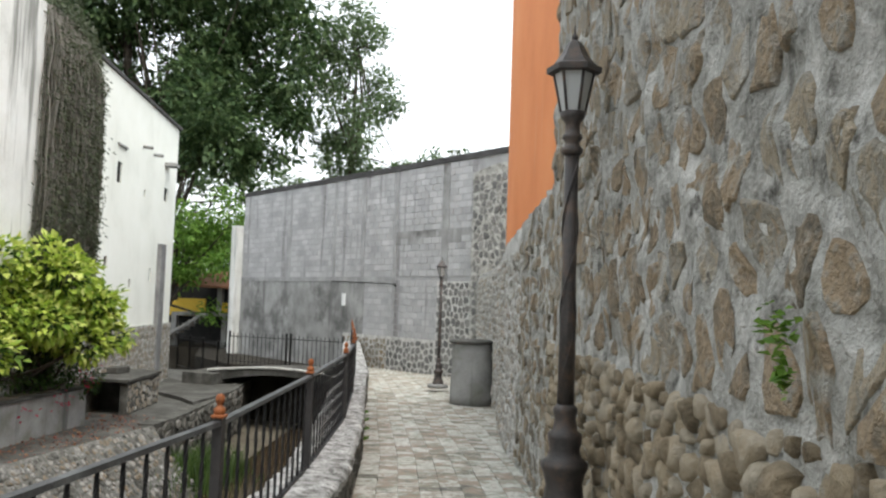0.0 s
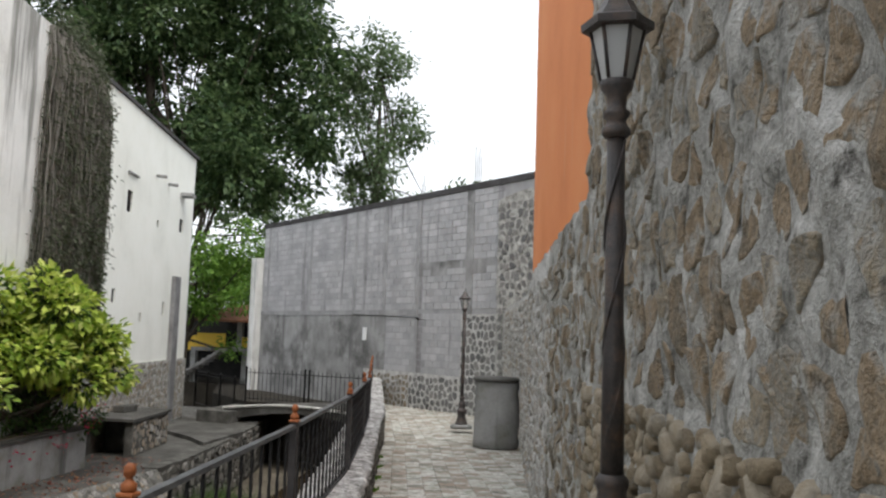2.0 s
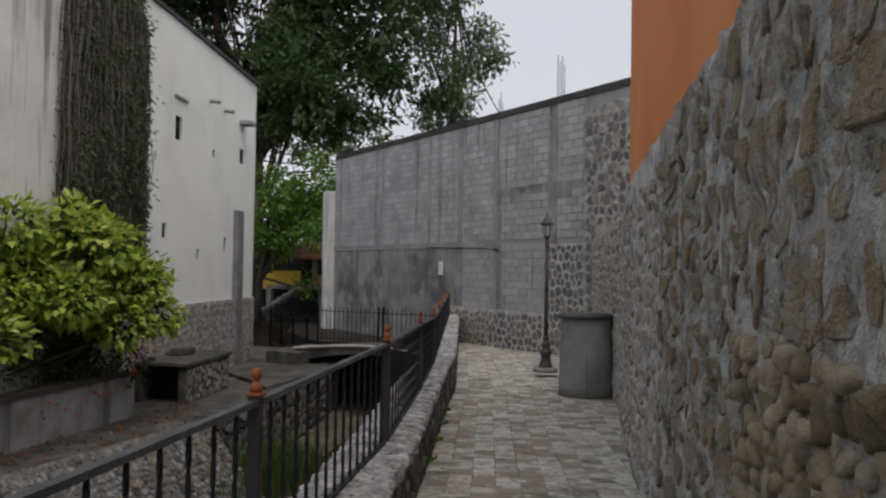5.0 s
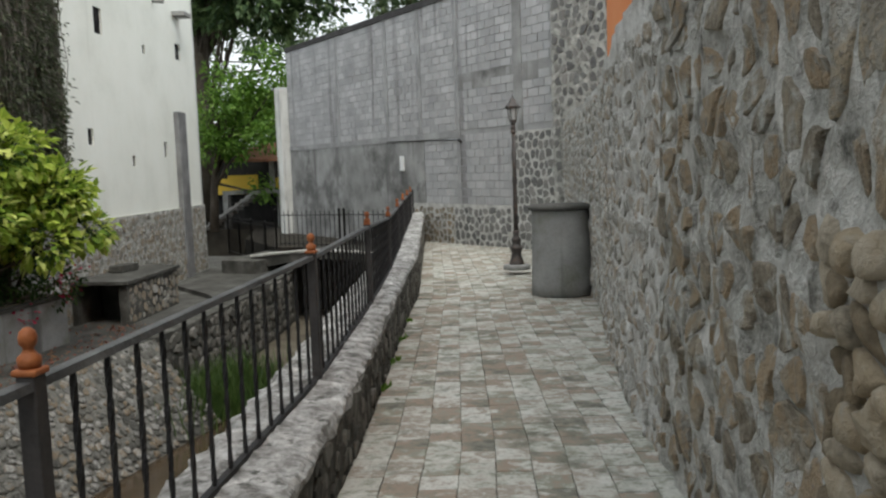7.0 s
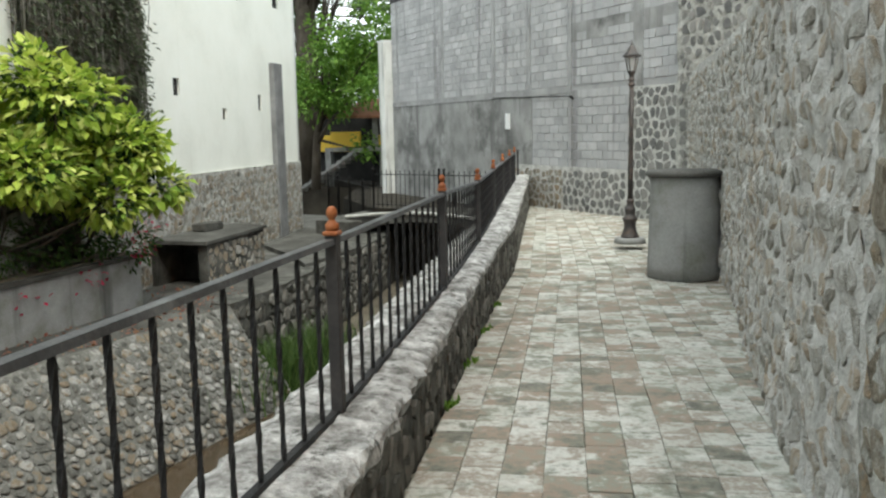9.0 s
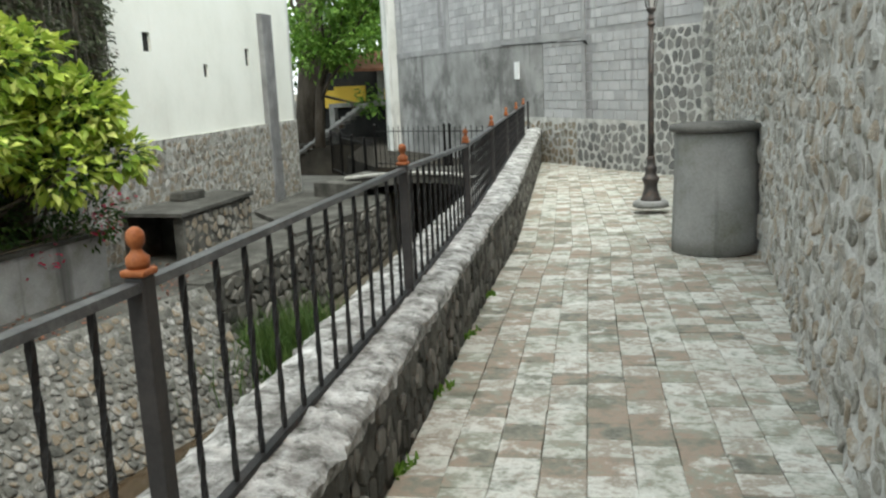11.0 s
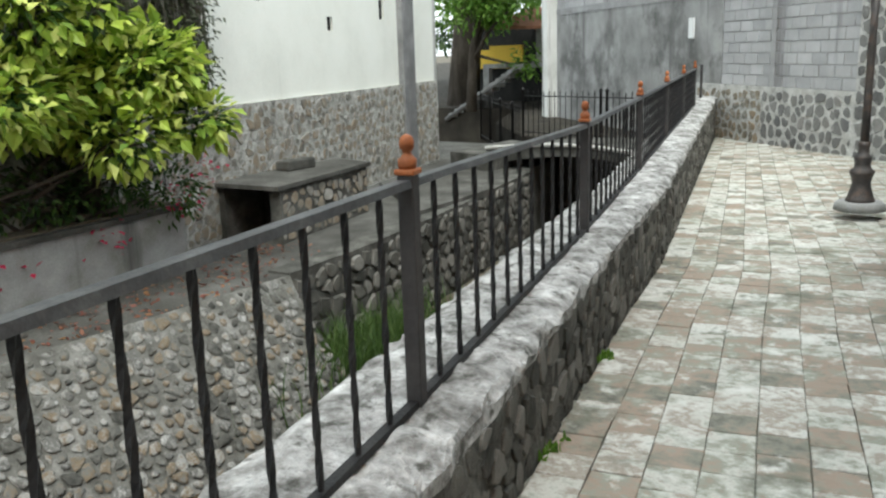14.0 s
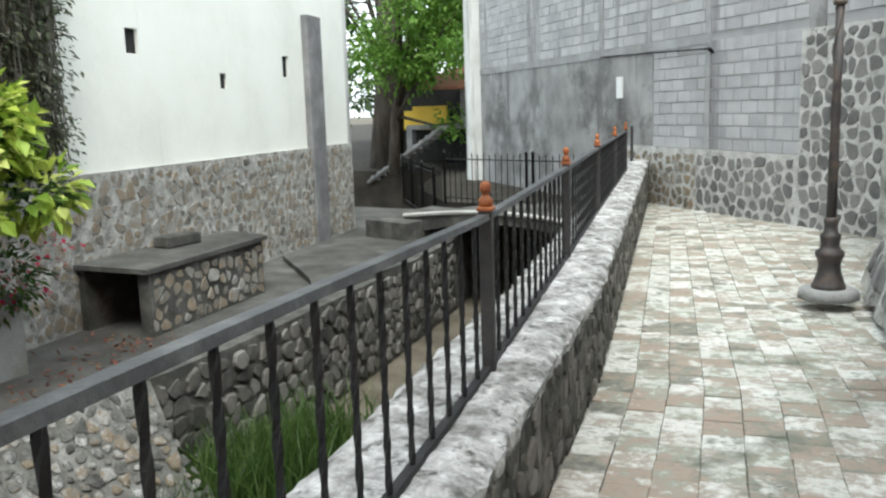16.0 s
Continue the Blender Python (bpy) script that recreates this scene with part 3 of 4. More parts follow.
under(slab_wall("old_wall", HOUSE, 0, hu(15.6), .62, H_TOP + .12, .38, M_OLDWHITE, 0, 2, w0=.34), house).location.x += .03
plinth = under(slab_wall("plinth", HOUSE, 0, H_END, -1.4, .62, .45, M_MORTAR, 0, 1, w0=.37), house)
rp = random.Random(5)
stone_field(cells(hu(15), H_END - .05, -1.25, .58, .19, rp), (.45, 1.0), (-.004, .02), rp, lambda u, v, w: h_at(u, v, .08 + w), M_RUBBLE, plinth, near=lambda u, v: u > hu(17), limit=240)
# a near-black plate in each opening paints the shade of the room behind
for o in OPEN:
    under(mesh("recess", [h_at(hu(y), z, w) for y in o[:2] for z in o[2:] for w in (-.05, -.1)], [(0, 1, 3, 2), (4, 6, 7, 5), (0, 4, 5, 1), (2, 3, 7, 6), (0, 2, 6, 4), (1, 5, 7, 3)], M_DARK), house)
# iron grille of the larger window
gr = []
for k in range(1, 4):
    y = 19.85 + .4 * k / 4
    gr.append(([h_at(hu(y), 4.46, -.03), h_at(hu(y), 5.01, -.03)], [.012, .012]))
gr.append(([h_at(hu(19.85), 4.74, -.03), h_at(hu(20.25), 4.74, -.03)], [.012, .012]))
under(tubes("window_grille", gr, M_IRON, None, 5), house)
# side wall, roof edge, stubs, shelf, pillar
side = Line([tuple(h_at(H_END, 0, 0))[:2], (-21, 22.6)])
under(slab_wall("side_wall", side, 0, side.length, -1.4, H_TOP, .35, M_OLDWHITE, 0, 2, w0=0), house)
under(mesh("roof_edge", [h_at(u, z, w) for u in (hu(15.6), H_END + .12) for z in (H_TOP, H_TOP + .09) for w in (.1, -1.2)], [(0, 1, 3, 2), (4, 6, 7, 5), (0, 4, 5, 1), (2, 3, 7, 6), (0, 2, 6, 4), (1, 5, 7, 3)], M_CAP), house)
under(tubes("drain_stubs", [([h_at(hu(y), z, -.05), h_at(hu(y), z - .03, .28)], [.045, .05]) for y, z in ((22.2, 5.82), (23.4, 5.8))], M_CEMENT), house)
def h_box(name, y0, y1, z0, z1, w0, w1, mat):
    return under(mesh(name, [h_at(hu(y), z, w) for y in (y0, y1) for z in (z0, z1) for w in (w0, w1)], [(0, 1, 3, 2), (4, 6, 7, 5), (0, 4, 5, 1), (2, 3, 7, 6), (0, 2, 6, 4), (1, 5, 7, 3)], mat), house)
h_box("ledge", 24.8, 25.35, 5.7, 5.8, -.05, .35, M_CEMENT)
h_box("lintel_strip", 19.75, 20.55, 5.42, 5.47, -.02, .06, M_CEMENT)
h_box("pilaster", 24.45, 25.05, -1.35, 3.15, -.02, .13, M_BEAM)

# ---------------------------------------------------------------- yard: planter, stone trough
PL = [(-9.3, 16.45), (-8.8, 12.2), (-8.5, 8), (-9.3, 8), (-9.4, 12.6), (-10.1, 16.4)]
planter = prism("planter", PL, -1.29, -.5, M_CEMENT)
tagged(planter, "long grey cement planter box with crumbling rim", "planter")
prism("rim", [(x + (.035 if i < 3 else 0), y + (.03 if i in (0, 5) else 0)) for i, (x, y) in enumerate(PL)], -.5, -.44, M_TERRACE, planter)
prism("soil", [(x + (-.09 if i < 3 else .0), y + (-.09 if i in (0, 5) else 0)) for i, (x, y) in enumerate(PL)], -.47, -.42, M_EARTH, planter)
trough = empty("stone_trough", pose(-9.9, 19, -1.27))
tagged(trough, "old dark stone washing trough against the house", "stone trough")
bpy.context.view_layer.update()
tb = under(prism("body", [(-9.42, 18.72), (-9.85, 20.5), (-10.75, 20.7), (-10.5, 18.72)], -1.3, -.5, M_DARKMORTAR), trough)
under(prism("front_wall", [(-9.25, 18.0), (-9.42, 18.72), (-9.6, 18.72), (-9.43, 17.98)], -1.3, -.5, M_DARKMORTAR), trough)
under(prism("rear_wall", [(-10.27, 17.87), (-10.38, 18.72), (-10.5, 18.72), (-10.4, 17.85)], -1.3, -.5, M_DARKMORTAR), trough)
tline = Line([(-10.42, 17.84), (-9.25, 17.98), (-9.86, 20.55)])
stone_field(cells(1.2, 3.75, -1.25, -.55, .19, rp), (.5, .98), (-.002, .022), rp, lambda u, v, w: tline.at(u, v, -.005 - w), M_RUBBLE, tb, near=lambda u, v: True, limit=120)
under(prism("top_slab", [(-9.19, 17.93), (-9.8, 20.56), (-10.78, 20.76), (-10.46, 17.78)], -.5, -.44, M_TERRACE), trough)
under(box("ledge_block", (-10.5, 19.1, -.44), (-10.2, 19.7, -.28), M_DARKMORTAR, None, .03), trough)
low_slab = prism("stone_kerb", [(-8.75, 20.3), (-8.95, 22.9), (-11.2, 24.2), (-11.4, 22.6), (-9.6, 21.2)], -1.3, -1.17, M_TERRACE)
tagged(low_slab, "low worn cement ledge beside the canal", "ledge")

# ---------------------------------------------------------------- footbridge
bridge = empty("footbridge", pose(-8.4, 25.8, -.8))
tagged(bridge, "low arched stone footbridge over the canal", "bridge")
bpy.context.view_layer.update()
BL, BR, BD = Vector((*away((-8.75, 21.55)), 0)), Vector((*away((-4.35, 20.55)), 0)), Vector((.22, .97, 0)) * FAR
bv, bf = [], []
for i in range(25):
    f = i / 24
    p = BL.lerp(BR, f)
    top = zf(-.42) + .17 * FAR * math.sin(math.pi * f)
    bot = zf(-.72) + .30 * FAR * math.sin(math.pi * f)
    bv += [p + Vector((0, 0, top)), p + BD * 1.7 + Vector((0, 0, top)), p + BD * 1.7 + Vector((0, 0, bot)), p + Vector((0, 0, bot))]
for i in range(24):
    for j in range(4):
        a, b = i * 4 + j, i * 4 + (j + 1) % 4
        bf.append((a, a + 4, b + 4, b))
bf += [(0, 1, 2, 3), (99, 98, 97, 96)]
under(mesh("arch_deck", bv, bf, M_TERRACE), bridge)
lv, lf = tube([BL.lerp(BR, i / 24) + Vector((0, -.01, zf(-.41) + .17 * FAR * math.sin(math.pi * i / 24))) for i in range(25)], [.045] * 25, 6)
under(mesh("edge", lv, lf, M_PALEMORTAR), bridge)
under(prism("left_abutment", [away(p) for p in ((-9.3, 21.2), (-8.35, 21.0), (-8.2, 23.0), (-9.3, 23.3))], -2.7, zf(-.46), M_DARKMORTAR), bridge)
far_canal = slab_wall("canal_wall_far", Line([away((-3.6, 23.4)), away((-9.6, 24.8))]), 0, 6.1 * FAR, -2.7, zf(-.4), .3, M_OCHRE, 0, 1, w0=0)
tagged(far_canal, "ochre canal wall under the bridge", "canal wall", kind="structure")

# ---------------------------------------------------------------- iron fence at the far side of the bridge
def fence(name, a, b, z, h, posts, step, label):
    a, b = Vector(away(a)), Vector(away(b))
    z, h = zf(z), h * FAR
    top = empty(name, Matrix.Translation((*a, z)))
    tagged(top, label, "fence", group="iron fences")
    bpy.context.view_layer.update()
    n = int((b - a).length / step)
    for i in range(n + 1):
        p = a.lerp(b, i / n)
        thick = i in posts
        r, hh = (.035, h + .05) if thick else (.011, h - .03 + .03 * (i % 2))
        under(lathe("post" if thick else "picket", [(r, z - .02), (r, z + hh - .08), (r * 1.7, z + hh - .075), (.002, z + hh)], M_IRON, None, 6, Matrix.Translation((p.x, p.y, 0))), top)
    d = (b - a).normalized()
    for zz in (.12, h - .16):
        under(tubes("rail", [([Vector((*a, z + zz)), Vector((*b, z + zz))], [.014, .014])], M_IRON, None, 4), top)
    return top
fence("bridge_fence", (-8.9, 23.1), (-5.2, 22.3), -.36, .92, (0, 14, 15, 27), .165, "black iron picket fence with spear tips on the bridge")
fence("yard_fence", (-12.5, 27.0), (-9.0, 23.15), -.9, 1.15, (0, 9, 18, 27), .2, "black iron picket fence beside the dark yard")

# ---------------------------------------------------------------- parapet and railing
PAR_TOP = lambda u: .22 + .012 * math.sin(u * 1.7)
def par_point(u, v, w):
    return FOOT.at(u, v, w)
pv, pf = [], []
nu = int(FOOT.length / .06)
prof = [(0, -.75), (0, -.3), (-.0, 0), (-.005, .13), (-.01, .185), (.015, .208), (.1, .222), (.25, .225), (.36, .225), (.46, .222), (.53, .19), (.545, .1), (.55, -.6), (.56, -2.7), (.2, -2.7)]
for i in range(nu + 1):
    u = FOOT.length * i / nu
    for w, z in prof:
        p = FOOT.at(u, z, w)
        k = .028 * noise.fractal(p * 14, 1, 2, 3) if -.4 < z else 0
        kz = .022 * noise.fractal(p * 9 + Vector((9, 2, 5)), 1, 2, 3) if z > .15 else 0
        pv.append(FOOT.at(u, z + kz, w - k))
K = len(prof)
for i in range(nu):
    for j in range(K):
        a, b = i * K + j, i * K + (j + 1) % K
        pf.append((a, a + K, b + K, b))
pf += [tuple(range(K)), tuple(nu * K + j for j in range(K))[::-1]]
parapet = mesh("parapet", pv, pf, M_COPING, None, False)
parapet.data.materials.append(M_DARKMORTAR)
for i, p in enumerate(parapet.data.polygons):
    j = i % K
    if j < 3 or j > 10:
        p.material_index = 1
tagged(parapet, "low stone parapet with worn whitened coping", "parapet", kind="structure")
rq = random.Random(8)
stone_field(cells(FOOT.u_at_y(4), FOOT.u_at_y(27), -.45, .15, .13, rq), (.6, .98), (.0, .02), rq, lambda u, v, w: FOOT.at(u, v, -w), M_DAMPSTONE, parapet, near=lambda u, v: FOOT.u_at_y(8.5) < u < FOOT.u_at_y(17), limit=150)

railing = empty("railing", pose(-1.5, 9.5, .22))
tagged(railing, "black iron railing with square posts and terracotta finials on the parapet", "railing")
bpy.context.view_layer.update()
POSTS = [(-.15, 1.0), (-.34, 3.7), (-.8, 6.35), (-1.37, 9.2), (-2.09, 11.95), (-2.81, 14.5), (-3.58, 17.05), (-4.36, 19.6), (-5.13, 22.15), (-5.9, 24.7), (-6.5, 26.7)]
def rail_top(y):
    return .95 - .03 * min(max(0, y - 12), 2.5) + .009 * min(max(0, 12 - y), 3)
FINIAL = [(.001, 0), (.055, 0), (.062, .02), (.062, .045), (.04, .06), (.028, .075), (.03, .085), (.046, .10), (.05, .125), (.042, .15), (.02, .165), (.004, .168)]
for k, (x, y) in enumerate(POSTS):
    d = RAIL.d[min(k, len(RAIL.d) - 1)]
    turn = math.degrees(math.atan2(d.y, d.x))
    h = rail_top(y)
    post = under(box("post", (-.026, -.026, .17), (.026, .026, h), M_POST, None, .005, pose(x, y, 0, 0, 0, turn)), railing)
    if k < len(POSTS) - 1:
        under(box("collar", (-.033, -.033, h), (.033, .033, h + .018), M_TERRA, None, .006, pose(x, y, 0, 0, 0, turn)), post)
        under(lathe("finial", [(r * .46, z * .6) for r, z in FINIAL], M_TERRA, None, 16, pose(x, y, h + .018)), post)
def flat_bar(name, pts, half, thick, mat):
    vs, fs = [], []
    for i, p in enumerate(pts):
        d = (pts[min(i + 1, len(pts) - 1)] - pts[max(i - 1, 0)]).normalized()
        s = Vector((-d.y, d.x, 0)).normalized() * half
        vs += [p - s, p + s, p + s * .8 + Vector((0, 0, thick)), p - s * .8 + Vector((0, 0, thick))]
    for i in range(len(pts) - 1):
        for j in range(4):
            a, b = i * 4 + j, i * 4 + (j + 1) % 4
            fs.append((a, a + 4, b + 4, b))
    n = len(pts) * 4
    fs += [(0, 1, 2, 3), (n - 1, n - 2, n - 3, n - 4)]
    return under(mesh(name, vs, fs, mat), railing)
R0, R1 = RAIL.u_at_y(-3.5), RAIL.u_at_y(24.7)
steps = [R0 + (R1 - R0) * i / 80 for i in range(81)]
flat_bar("top_rail", [RAIL.at(u, rail_top(RAIL.at(u).y) - .035) for u in steps], .024, .022, M_RAIL)
flat_bar("bottom_rail", [RAIL.at(u, .225) for u in steps], .02, .02, M_IRON)
# square pickets with a slow twist, one mesh for all
tv, tf = [], []
PH = .66
for i in range(23):
    a0, z = i / 22 * math.pi * 3, PH * i / 22
    r = .0085 + .0008 * (i % 2)
    for k in range(4):
        a = a0 + k * math.pi / 2
        tv.append((r * 1.2 * math.cos(a), r * 1.2 * math.sin(a), z))
for i in range(22):
    for k in range(4):
        k2 = (k + 1) % 4
        tf.append((i * 4 + k, i * 4 + k2, (i + 1) * 4 + k2, (i + 1) * 4 + k))
pick_me = bpy.data.meshes.new("picket")
pick_me.from_pydata(tv, [], tf)
pick_me.materials.append(M_IRON)
for (xa, ya), (xb, yb) in zip(POSTS[:-2], POSTS[1:-1]):
    L = math.hypot(xb - xa, yb - ya)
    n = round(L / .2)
    for i in range(1, n):
        f = i / n
        x, y = xa + (xb - xa) * f, ya + (yb - ya) * f
        p = new("picket", pick_me)
        s = (rail_top(y) - .03 - .24) / PH
        p.matrix_world = Matrix.Translation((x, y, .24)) @ Matrix.Diagonal((1, 1, s, 1))
        under(p, railing)

# ---------------------------------------------------------------- street lamps
def street_lamp(m, label, lift=0.0):
    top = empty("street_lamp", m)
    tagged(top, label, "street lamp", group="lamps along the lane")
    def part(ob, parent=top):
        ob.parent = parent
        return ob
    if lift:
        part(lathe("footing", [(.16, 0), (.15, lift)], M_CEMENT, None, 12))
    part(lathe("base", [(.14, 0), (.14, .03), (.125, .05), (.115, .09), (.098, .14), (.09, .2), (.1, .25), (.118, .29), (.118, .315), (.085, .34), (.075, .38), (.085, .44), (.085, .46), (.06, .48), (.052, .54), (.06, .57), (.06, .59), (.045, .61)], M_LAMP, None, 12, Matrix.Translation((0, 0, lift))))
    part(lathe("pole", [(.043, .6 + lift), (.04, 1.05 + lift), (.036, 1.6), (.034, 2.33)], M_LAMP, None, 12))
    vine = []
    for q in (0, math.pi):
        vine.append(([Vector((.0375 * math.cos(q + z * 7), .0375 * math.sin(q + z * 7), .62 + lift + z)) for z in [(1.7 - lift) * i / 60 for i in range(61)]], [.0055] * 61))
    part(tubes("spiral_vine", vine, M_LAMP, None, 5))
    part(lathe("collar", [(.04, 2.33), (.055, 2.345), (.055, 2.365), (.042, 2.38), (.036, 2.40), (.05, 2.42), (.05, 2.435), (.036, 2.45), (.038, 2.5), (.06, 2.53), (.066, 2.56), (.052, 2.565)], M_LAMP, None, 12))
    for k in range(6):
        a, b = math.pi / 3 * k, math.pi / 3 * (k + 1)
        lo = [Vector((.06 * math.cos(t), .06 * math.sin(t), 2.565)) for t in (a, b)]
        hi = [Vector((.1 * math.cos(t), .1 * math.sin(t), 2.77)) for t in (a, b)]
        inn = [p * 1.0 - Vector((p.x, p.y, 0)).normalized() * .004 for p in (*lo, *hi)]
        part(mesh("pane", [*lo, *hi, *inn], [(0, 1, 3, 2), (5, 4, 6, 7), (0, 4, 5, 1), (2, 3, 7, 6), (0, 2, 6, 4), (1, 5, 7, 3)], M_PANE))
        part(tubes("glazing_bar", [([lo[0] * 1.0, hi[0] * 1.0], [.008, .009])], M_LAMP, None, 5))
    part(lathe("roof", [(.1, 2.765), (.138, 2.77), (.14, 2.80), (.11, 2.815), (.075, 2.86), (.045, 2.92), (.03, 2.94), (.012, 2.95), (.016, 2.962), (.016, 2.972), (.007, 2.985), (.003, 3.03)], M_LAMP, None, 6, None, False))
    return top
near_lamp = street_lamp(pose(1.31, 4.55, -.06), "black cast-iron lamp post with hexagonal lantern by the stone wall", .42)
near_lamp.scale = (1.12, 1.12, 1.07)
far_lamp = street_lamp(pose(-2.12, 18.98, -.26, 0, 0, 20), "black cast-iron lamp post with hexagonal lantern on a kerb stone")
far_lamp.scale = (.96, .96, .96)
kerb = lathe("lamp_plinth", [(.24, -.34), (.23, -.27), (.2, -.255), (.02, -.255)], M_CEMENT, None, 9, Matrix.Translation((-2.12, 18.98, 0)))
tagged(kerb, "small round cement plinth under the lamp", "plinth")

# ---------------------------------------------------------------- cement cistern and sloping stone buttress
cistern = lathe("cistern", [(.42, -.36), (.42, -.2), (.405, .3), (.40, .8), (.39, .82)], M_CEMENT, None, 28, pose(-.97, 16.42, 0))
tagged(cistern, "round grey cement cistern against the stone wall", "cistern")
lathe("lid", [(.40, .815), (.45, .82), (.455, .86), (.43, .885), (.05, .895)], M_TERRACE, cistern, 28, pose(-.97, 16.42, 0))
wv, wf = [], []
for i in range(16):
    y = 16.85 + 2.9 * i / 15
    xw = WALL.x_at_y(y) + .1
    xf = -1.45 - .45 * max(0, (y - 17.2)) / 2.2
    h = .95 - .2 * (y - 16.85) / 2.9
    for f, z in ((0, -.36), (.12, -.05), (.3, .18), (.6, h * .6), (1, h + .15)):
        p = Vector((xf + (xw - xf) * f, y, z))
        wv.append(p + Vector((.05, .03, .05)) * noise.fractal(p * 4, 1, 2, 3))
for i in range(15):
    for j in range(4):
        a = i * 5 + j
        wf.append((a, a + 5, a + 6, a + 1))
wf.append((0, 1, 2, 3, 4))
buttress = mesh("buttress", wv, wf, M_MORTAR, None, True)
tagged(buttress, "sloping rough stone buttress at the wall's foot", "buttress", kind="structure")

# ---------------------------------------------------------------- plants
def shrub(name, blobs, n, size, mat, seed, label, stems, category="shrub", slim=.42):
    r = random.Random(seed)
    top = empty(name, Matrix.Translation(stems[0]))
    tagged(top, label, category)
    bpy.context.view_layer.update()
    spots, dark = [], []
    tot = sum(b[3] for b in blobs)
    for (c, rx, rz, wgt) in blobs:
        for _ in range(int(n * wgt / tot)):
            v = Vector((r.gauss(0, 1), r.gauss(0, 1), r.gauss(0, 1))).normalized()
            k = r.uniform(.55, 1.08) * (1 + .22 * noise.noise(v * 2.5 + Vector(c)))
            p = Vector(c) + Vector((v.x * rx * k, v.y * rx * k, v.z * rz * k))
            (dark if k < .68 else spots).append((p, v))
    under(leaves("foliage", spots, size, mat, r, None, .3, slim), top)
    # inner leaves in deep green: the shade inside the shrub is coloured in
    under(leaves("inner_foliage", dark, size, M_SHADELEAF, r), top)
    br = []
    for (c, rx, rz, wgt) in blobs:
        s = Vector(r.choice(stems))
        e = Vector(c)
        mid = s.lerp(e, .5) + Vector((r.uniform(-.2, .2), r.uniform(-.2, .2), 0))
        br.append(([s, mid, e, e + Vector((0, 0, rz * .6))], [.035, .025, .015, .005]))
    under(tubes("stem", br, M_BARK, None, 6), top)
    return top
rb = random.Random(21)
blobs = []
for i in range(26):
    y = rb.uniform(11.0, 16.0)
    h = rb.uniform(.35, 1.0) + (1.15 if 12.6 < y < 15.4 else .45) * rb.random()
    blobs.append(((-8.95 + rb.uniform(-.55, .35), y, h), rb.uniform(.38, .62), rb.uniform(.3, .5), 1))
blobs += [((-8.7, 16.3, .62), .42, .3, .8), ((-8.9, 14.3, 2.15), .42, .42, .9), ((-9.1, 13.2, 2.05), .5, .4, 1), ((-8.8, 15.6, 1.2), .5, .4, 1)]
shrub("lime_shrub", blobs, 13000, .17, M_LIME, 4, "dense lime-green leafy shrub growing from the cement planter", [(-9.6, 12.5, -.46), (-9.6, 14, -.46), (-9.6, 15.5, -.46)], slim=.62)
under_blobs = [((-9.25 + rb.uniform(-.2, .15), 9.5 + .75 * i, -.15 + rb.uniform(-.1, .2)), .45, .38, 1) for i in range(10)]
shrub("planter_shrub", under_blobs, 3800, .11, M_SHADELEAF, 6, "dark green low shrub hanging over the planter's edge", [(-9.5, 14.5, -.46), (-9.5, 12, -.46)])
fl = []
for c, n in (((-9.12, 15.2, -.55), 26), ((-9.1, 14.0, -.75), 20), ((-9.2, 16.3, -.3), 26), ((-9.6, 16.8, -.4), 20), ((-9.8, 17.2, -.1), 20)):
    for _ in range(n):
        fl.append((Vector(c) + Vector((rb.gauss(0, .1), rb.gauss(0, .16), rb.gauss(0, .12))), Vector((1, 0, 0))))
tagged(leaves("bougainvillea_flowers", fl, .07, M_FLOWER, rb, None, .1, .8), "magenta bougainvillea flowers trailing over the planter", "flowers", kind="stuff")
dead = []
for _ in range(900):
    y = rb.uniform(11, 18.2)
    dead.append((Vector((-8.6 + rb.gauss(0, .45) - max(0, y - 16.4) * .5, y, -1.262)), Vector((rb.gauss(0, 1), rb.gauss(0, 1), 0))))
for d_ in dead:
    d_[0].x = min(d_[0].x, -8.0)
tagged(leaves("fallen_leaves", dead, .07, M_DEADLEAF, rb, None, 0, .6, .02), "dry red-brown leaves fallen on the terrace", "leaves", kind="stuff")

# creeper on the house: hanging stems and small leaves
rc = random.Random(9)
creeper = empty("creeper", pose(-8.9, 15, 1))
tagged(creeper, "dry grey-green creeper hanging down the white wall", "creeper")
bpy.context.view_layer.update()
st, sp = [], []
for i in range(1100):
    y = 14.75 + 2.75 * rc.random() ** .9
    gap = abs(y - 16.55) < .2
    z1 = (H_TOP + .1 - max(0, y - 16.0) * .28) if rc.random() < .75 else rc.uniform(2, 6)
    z0 = max(rc.uniform(.7, 3.2), .7 + (2.5 if gap else 0))
    if z0 > z1 - .4:
        continue
    n = 7
    pts, yy, w = [], y, rc.uniform(.05, .42) * (1 - .3 * abs(y - 16.5) / 2)
    for k in range(n + 1):
        z = z1 + (z0 - z1) * k / n
        yy += rc.gauss(0, .05)
        pts.append(h_at(hu(yy), z, max(.03, w * (1 - .5 * (k == 0)) + rc.gauss(0, .03))))
        for _ in range(3):
            sp.append((pts[-1] + Vector((rc.gauss(0, .05), rc.gauss(0, .09), rc.gauss(0, .25))), HOUSE_N))
    st.append((pts, [.018 - .0015 * k for k in range(n + 1)]))
